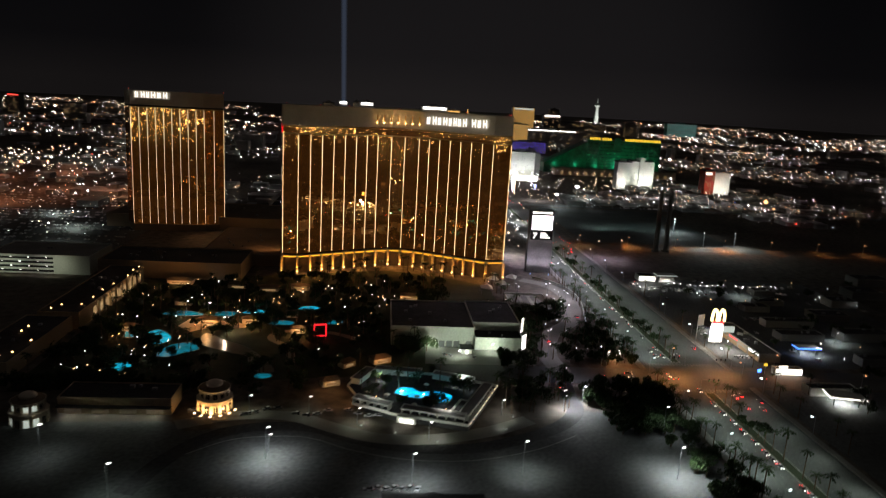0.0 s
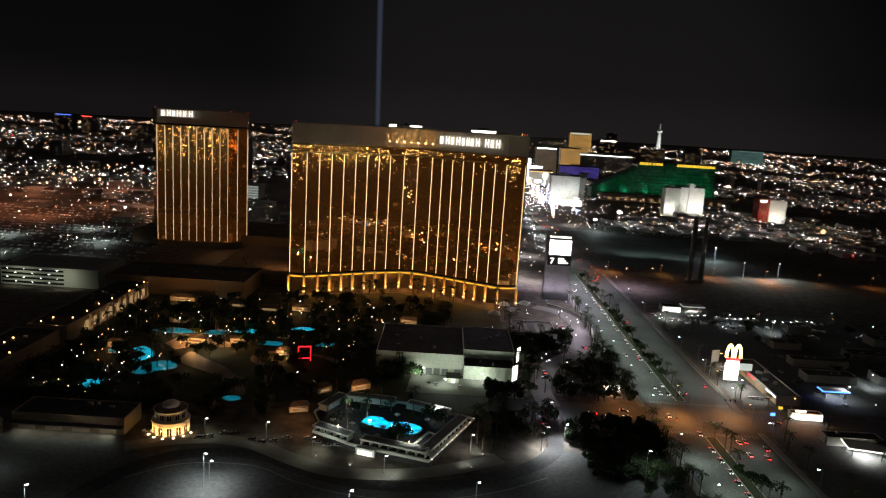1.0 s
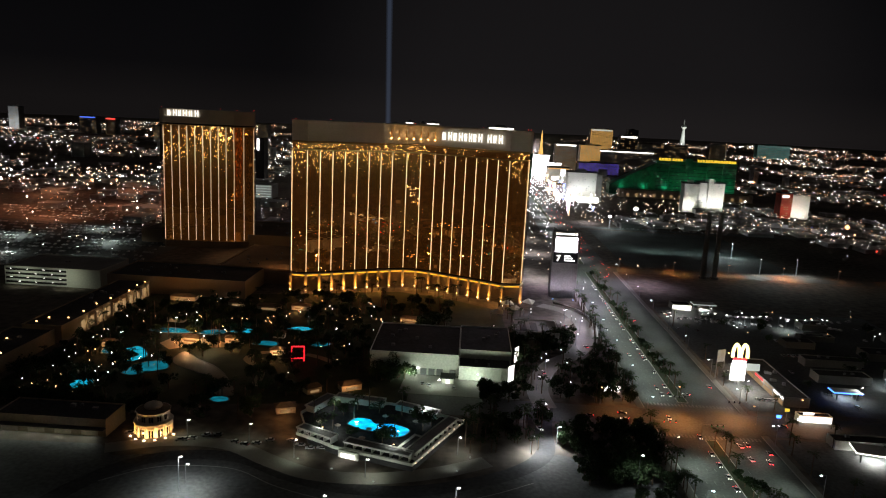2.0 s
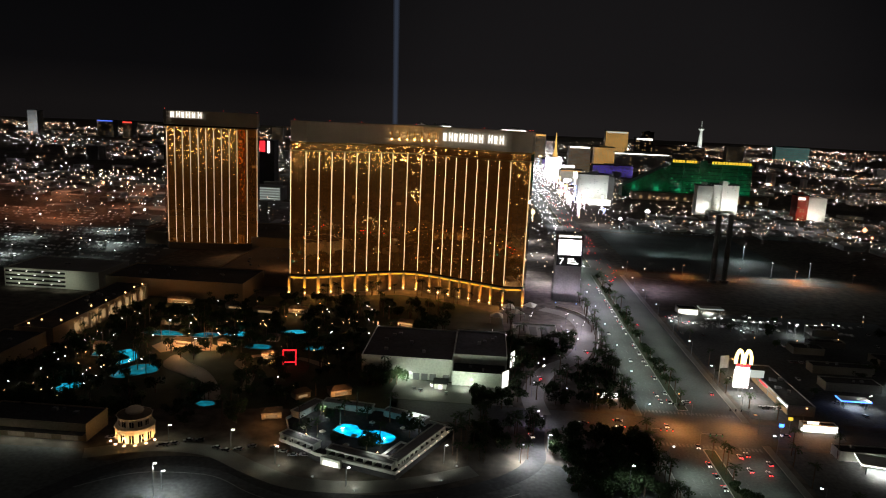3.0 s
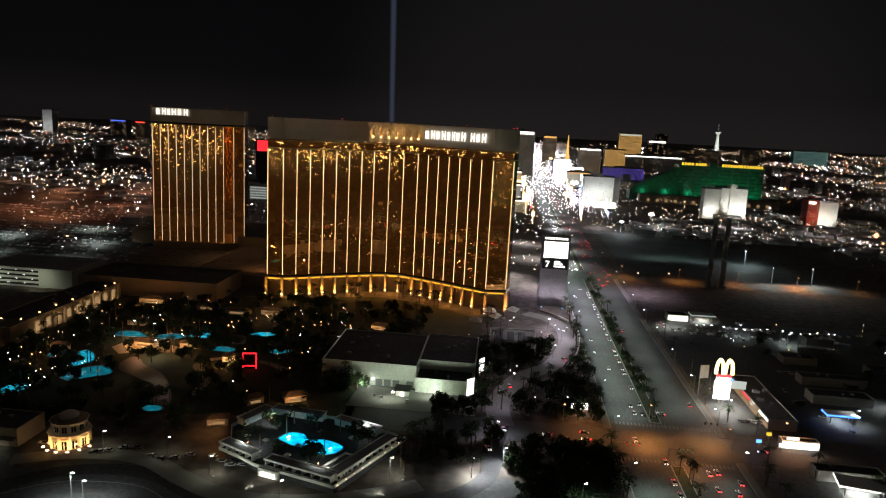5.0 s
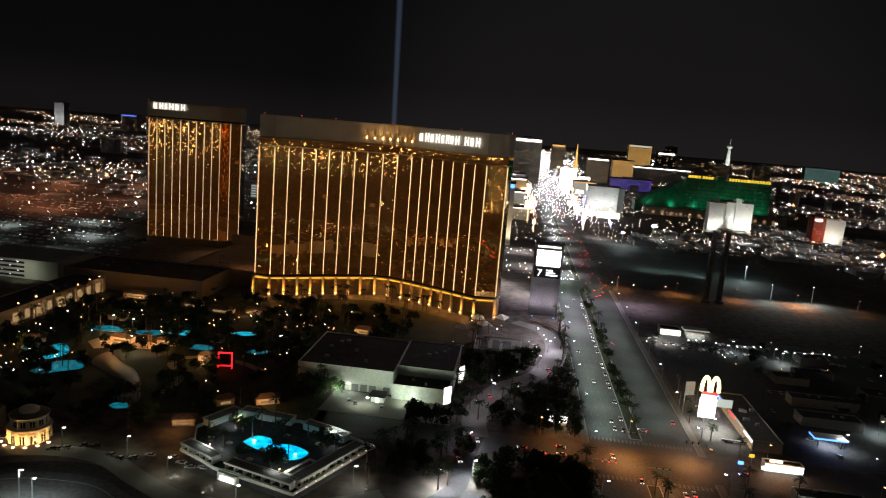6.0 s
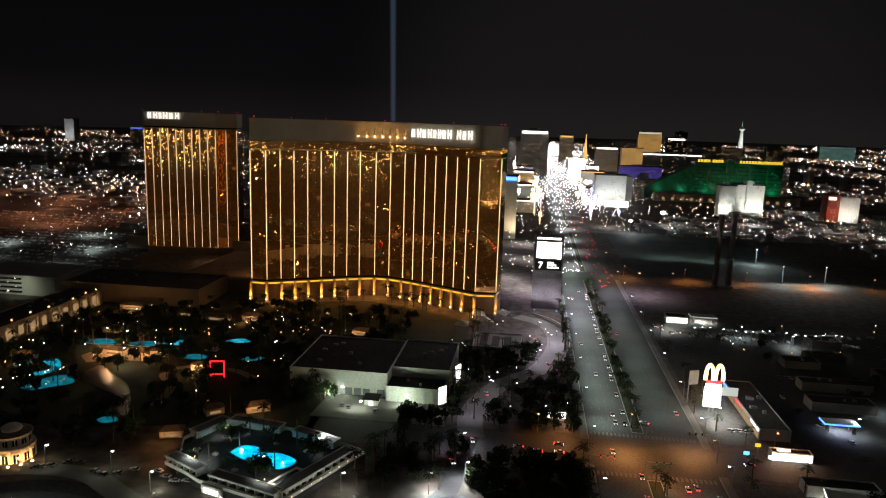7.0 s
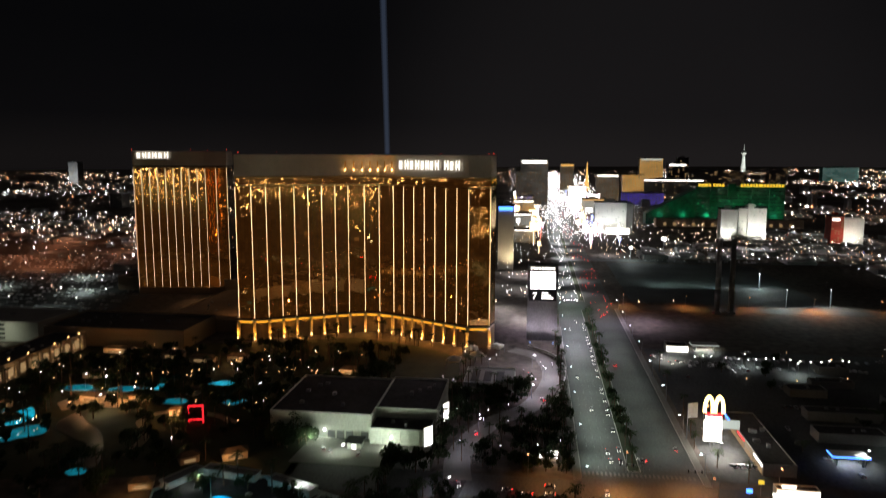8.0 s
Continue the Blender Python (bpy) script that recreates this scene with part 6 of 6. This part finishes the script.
far_tower("strip_hotel", 150, 186, 2500, 40, 120, CONCRETE, "blue lit hotel tower above the strip", BLUEWIN, 6, 20, 0.35, SIGNWHITE, 14)
far_tower("strip_hotel", 96, 132, 2100, 40, 100, CONCRETE, "warm lit hotel tower beside the strip", WINDOWLIT, 8, 18, 0.3, None, 15)
far_tower("castle_hotel", 104, 124, 1000, 20, 82, STUCCO, "slim hotel end wall with a blue lamp", None, seed=16, crown=BLUETUBE)
flood(128, 985, 4, (116, 1000, 40), 60000, (1.0, 0.85, 0.6))
far_tower("teal_hotel", 1481, 1640, 3600, 40, 66, surface("teal_wall", (0.10, 0.35, 0.33), 0.6), "long teal lit hotel on the eastern plain", glowing("teal_lit_window", (0.45, 0.78, 0.70), 0.26, False), 34, 6, 0.9, None, 17)
for i, (x, w, y, h) in enumerate(((-163, 30, 2000, 126), (-118, 22, 2000, 134), (-80, 18, 2000, 132), (-60, 36, 2000, 134), (110, 74, 2000, 132))):
    far_tower("casino_tower", x, x + w, y, 40, h, CONCRETE, "dark hotel tower showing a white lit crown", WINDOWLIT, 9, 30, 0.22, seed=18 + i, crown=SIGNWHITE if i in (1, 3, 4) else None)
for x0, x1, y, h, s in ((-1914, -1870, 3000, 98, 1), (-1605, -1532, 3000, 72, 2), (-1492, -1447, 3000, 70, 3), (-1150, -1085, 2700, 60, 4), (-900, -850, 3200, 70, 5), (900, 960, 3000, 70, 6), (1000, 1050, 3300, 60, 7), (760, 900, 3000, 76, 8), (1180, 1260, 3400, 70, 9)):
    far_tower("distant_tower", x0, x1, y, 40, h, CONCRETE, "distant tower block with scattered lit windows", WINDOWLIT, 8, 14, 0.16, LAMPBLUE if s == 2 else LAMPRED if s == 3 else None, 40 + s)
flood(-1890, 2940, 6, (-1890, 3000, 70), 450000, (0.9, 0.95, 1.0))
scr = thing("red_screen", -397, 1500, 0, "large red glowing screen on a hotel", "screen")
part("block", boxes((-16, 1, 0, 30, 30, 92)), DARK, scr)
part("screen", boxes((-12, 0, 68, 10, 1, 90)), REDTUBE, scr)
part("white_panel", boxes((15, 0, 66, 20, 1, 90)), SIGNWHITE, scr)
office = thing("office_block", -299, 1230, 0, "white office block with lit floors", "office")
part("wall", boxes((-26, 0, -2, 26, 40, 24)), CONCRETE, office)
for k in range(5):
    part("lit_floor", boxes((-25, -0.4, 3 + 4.4 * k, 25, 0, 4.6 + 4.4 * k)), WINDOWCOOL, office)
# low lit casino fronts along the strip
for i in range(26):
    side = -1 if i % 2 else 1
    y = 1180 + 105 * i if side < 0 else 1640 + 95 * i
    x = 202 + side * srng.uniform(46, 70) * (1 + y / 6000)
    w, h = srng.uniform(34, 60), srng.uniform(14, 44)
    far_tower("casino_building", x - w / 2, x + w / 2, y, 30, h, STUCCO, "low lit casino building beside the strip", srng.choice((WINDOWLIT, GOLDGLOW, WINDOWCOOL, BLUEWIN)), int(w / 3.2), int(h / 3.2), srng.uniform(0.35, 0.9), srng.choice((None, SIGNWHITE, GOLDGLOW)), 200 + i)
# lattice tower and needle tower
pt = thing("lattice_tower", 353, 2950, 0, "golden lit lattice tower on the strip", "tower")
g = ground_height(2950)
# the tower's golden lighting is put into the stages as their own glow
part("lower_stage", tube(14, 6, g, g + 40, 4), GOLDGLOW, pt)
part("upper_stage", tube(5.5, 1.2, g + 40, g + 112, 4), GOLDGLOW, pt)
part("platform", tube(8, 8, g + 38, g + 42, 4), GOLDGLOW, pt)
nd = thing("needle_tower", 1402, 4600, 0, "pale needle tower with a pod near the top", "tower")
g = ground_height(4750, 1400) - 6
part("shaft", tube(16, 8, g, g + 106, 12), WHITE, nd)
part("pod", tube(8, 20, g + 106, g + 120, 12), WHITE, nd)
part("pod_top", tube(20, 7, g + 120, g + 132, 12), WHITE, nd)
part("mast", tube(3, 1, g + 132, g + 168, 8), WHITE, nd)
lamp("needle_light", "SPOT", (1402, 4450, g + 10), 1300000, (0.95, 1.0, 0.98), 3, (1402, 4600, g + 100), 80, 0.8)

# the bright strip: signs, cars and shop fronts


def sign_stack(n, y0, y1, material, label, size):
    """Lit sign boards of many sizes on both sides of the boulevard, as joined stuff."""
    bx = []
    for i in range(n):
        y = y0 + (y1 - y0) * srng.random() ** 1.2
        side = srng.choice((-1, 1))
        x = 202 + side * srng.uniform(32, 90) * (1 + y / 9000)
        w, h = srng.uniform(4, 14) * size, srng.uniform(4, 16) * size
        z = ground_height(y) + srng.uniform(2, 28)
        bx += [(x - w / 2, y, z, x + w / 2, y + 2, z + h), (x - 0.6, y + 0.4, ground_height(y), x + 0.6, y + 1.6, z)]
    whole("strip_signs", boxes(*bx), material, label, "signs", kind="stuff")


# white signs multiplied to stand in for the strip's hazy bloom
sign_stack(44, 1700, 4300, glowing("strip_white", (1.0, 0.97, 0.95), 6.0), "crowded glowing white signs along the strip", 1.2)
sign_stack(90, 1300, 4300, glowing("strip_glare", (1.0, 0.93, 0.92), 3.0), "small glowing signs crowding the strip", 0.5)
sign_stack(40, 1250, 4300, glowing("strip_pink", (1.0, 0.72, 0.95), 3.0), "crowded pinkish signs along the strip", 1.0)
sign_stack(40, 1150, 4300, glowing("strip_warm", (1.0, 0.70, 0.36), 2.5), "crowded warm signs along the strip", 1.0)
sign_stack(16, 1300, 4000, glowing("strip_blue", (0.35, 0.45, 1.0), 2.5), "crowded blue signs along the strip", 0.5)
sign_stack(9, 1300, 3000, glowing("strip_red", (1.0, 0.12, 0.10), 2.5), "crowded red signs along the strip", 0.45)
# glowing slabs added for the strip's white core; no such screen is known
big = thing("screen_wall", 262, 2000, 0, "made-up white glowing slabs for the bright core of the strip", "screen")
part("screen", boxes((-22, 0, 6, 22, 2, 62)), SCREEN, big)
part("side_screen", boxes((30, 40, 4, 62, 42, 40)), SCREEN, big)
part("frame", boxes((-24, 2, 0, 24, 10, 64)), DARK, big)


def cars_of_light(n, x0, x1, y0, y1):
    return [(srng.uniform(x0, x1), y0 + (y1 - y0) * srng.random() ** 1.4, 1.0, srng.uniform(0.3, 0.6)) for _ in range(n)]


# swarm of glowing points imitates the bloom over the strip
glare = []
for _ in range(4200):
    y = 1300 + 2900 * srng.random()
    glare.append((srng.gauss(228, 18 + y / 60), y, ground_height(y) + 2 + 26 * srng.random() ** 2, srng.uniform(0.3, 0.9) * (0.25 + y / 3000)))
light_field("strip_glare", glowing("glare_white", (1.0, 0.94, 0.93), 9.0, False), glare, "swarm of white glowing points imitating the glare over the strip")
light_field("traffic_lights", LAMPWHITE, cars_of_light(150, 176, 196, 800, 3000), "headlights of distant traffic on the strip")
light_field("traffic_lights", LAMPRED, cars_of_light(110, 206, 228, 780, 1900), "tail lights of distant traffic on the strip")
light_field("strip_lamps", LAMPWHITE, [(srng.gauss(130, 35), srng.uniform(800, 1700), srng.uniform(3, 14), srng.uniform(0.25, 0.7)) for _ in range(130)] + [(srng.gauss(300, 45), srng.uniform(1130, 1700), srng.uniform(3, 14), srng.uniform(0.3, 0.8)) for _ in range(60)], "dense white lamps beside the strip")
light_field("strip_lamps", LAMPWARM, [(srng.gauss(140, 50), srng.uniform(700, 1900), srng.uniform(3, 24), srng.uniform(0.3, 0.8)) for _ in range(170)] + [(srng.gauss(420, 120), srng.uniform(1120, 1700), srng.uniform(3, 10), srng.uniform(0.35, 0.9)) for _ in range(170)], "dense warm lamps beside the strip")
# a stadium-bright yard to the west and single blazing lamps
light_field("yard_lamps", LAMPWHITE, [(srng.gauss(-1500, 160), srng.gauss(2150, 260), srng.uniform(8, 26), srng.uniform(0.5, 1.5)) for _ in range(140)], "blazing white lamps of a far industrial yard")
light_field("yard_lamps", LAMPWARM, [(srng.gauss(-660, 90), srng.gauss(1360, 120), srng.uniform(6, 16), srng.uniform(0.8, 1.8)) for _ in range(70)], "warm lamps round a far interchange")
for x, y, r in ((352, 1222, 4.2), (286, 1105, 2.8), (-598, 1513, 3.0), (842, 2000, 4.0), (400, 905, 0.6), (396, 806, 0.5), (620, 1450, 2.0), (440, 815, 0.5)):
    t = thing("flood_mast", x, y, 0, "blazing floodlight on a tall mast", "lamp", "floodlight masts")
    part("mast", tube(0.5, 0.3, 0, 18, 6), STEEL, t)
    bm = bmesh.new()
    bmesh.ops.create_icosphere(bm, subdivisions=2, radius=r, matrix=Matrix.Translation((0, 0, 18)) @ Matrix.Diagonal((1, 1, 0.6, 1)))
    part("lamp_head", bm, LAMPWHITE, t)
    if y < 1600:
        lamp("mast_light", "SPOT", (x, y - 4, 17), 26000, (0.85, 1.0, 1.0), 1.5, (x, y - 14, 0), 165, 0.7)
# teal spots with no fixture, added to lift the dark festival ground
for x in (300, 350, 400):
    lamp("ground_light", "SPOT", (x, 900, 16), 20000, (0.7, 1.0, 0.95), 1.0, (x, 930, 0), 165, 0.8)
# rows of parked cars too far off to tell apart singly
def car_rows(rows, label):
    """Bodies and cabins of parked cars, joined. rows: x0, x1, y, spacing."""
    r = random.Random(31)
    verts, faces = [], []
    quads = ((0, 1, 2, 3), (4, 5, 6, 7), (0, 1, 5, 4), (1, 2, 6, 5), (2, 3, 7, 6), (3, 0, 4, 7))
    for x0, x1, y, step in rows:
        x = x0
        while x < x1:
            dy = r.uniform(-1.5, 1.5)
            if r.random() < 0.45:
                for z0, z1, hx, hy, tx, ty in ((0.3, 0.9, 0.92, 2.25, 0.9, 2.2), (0.9, 1.45, 0.85, 1.3, 0.68, 0.8)):
                    k = len(verts)
                    for z, a, b in ((z0, hx, hy), (z1, tx, ty)):
                        verts += [(x + sx * a, y + dy + sy * b, z) for sx, sy in ((-1, -1), (1, -1), (1, 1), (-1, 1))]
                    faces += [tuple(k + i for i in q) for q in quads]
            x += step + r.uniform(0, 0.3)
    whole("parked_cars", mesh_of("parked_cars", verts, faces, CARFAR), CARFAR, label, "cars", kind="stuff")


car_rows([(-545, -255, 655 + 17 * k, 3.0) for k in range(14)], "rows of parked cars in the hotel car park")
car_rows([(-900, -320, 925 + 20 * k, 3.4) for k in range(5)], "rows of parked cars on a far lot")
car_rows([(262, 400, 598 + 22 * k, 3.2) for k in range(2)] + [(300, 470, 1105 + 40 * k, 3.2) for k in range(4)], "rows of parked cars behind the shops")
# hotel car park lamps to the west
for i in range(7):
    for k in range(5):
        copy_thing(lot_lamp, pose(-290 - 36 * i, 665 + 48 * k, 0))
for x, y in ((-310, 690), (-400, 700), (-330, 780), (-440, 790), (-500, 700), (-380, 860)):
    lamp("lot_light", "SPOT", (x, y, 14), 30000, (0.88, 1.0, 0.92), 0.6, (x, y, 0), 165, 0.8)
# high spots without masts stand in for the freeway's many lamps
for x, y in ((-480, 930), (-560, 990), (-640, 930), (-730, 1030), (-450, 1050), (-850, 1120), (-600, 1130), (-950, 1030), (-780, 1230), (-360, 1000), (-520, 1240), (-1050, 1200)):
    lamp("freeway_light", "SPOT", (x, y, 40), 110000, (1.0, 0.36, 0.18), 0.6, (x, y, 0), 168, 1.0)
# spots for boulevard street lamps without fixtures, stronger towards the glaring strip
for y in range(840, 2400, 90):
    lamp("strip_light", "SPOT", (190, y, 14), 42000 + 130 * (y - 840), (0.95, 0.95, 1.0), 0.8, (195, y, 0), 165, 0.9)
# plaza ground brightened by extra spots that have no source
for x, y in ((120, 760), (142, 720), (90, 880), (140, 960), (150, 860), (260, 1150), (360, 1180), (480, 1200), (600, 1180)):
    lamp("plaza_light", "SPOT", (x, y, 20), 60000, (0.95, 0.92, 1.0), 0.8, (x, y, 0), 165, 1.0)
# lavender spots hung in mid-air to imitate the tall screen's bloom
for x, y in ((186, 640), (190, 710), (148, 690), (245, 720)):
    lamp("screen_glow", "SPOT", (x, y, 30), 56000, (0.88, 0.72, 1.0), 3.0, (x, y, 0), 150, 1.0)

# ---- the whole place shrunk to SIZE of its true size ----
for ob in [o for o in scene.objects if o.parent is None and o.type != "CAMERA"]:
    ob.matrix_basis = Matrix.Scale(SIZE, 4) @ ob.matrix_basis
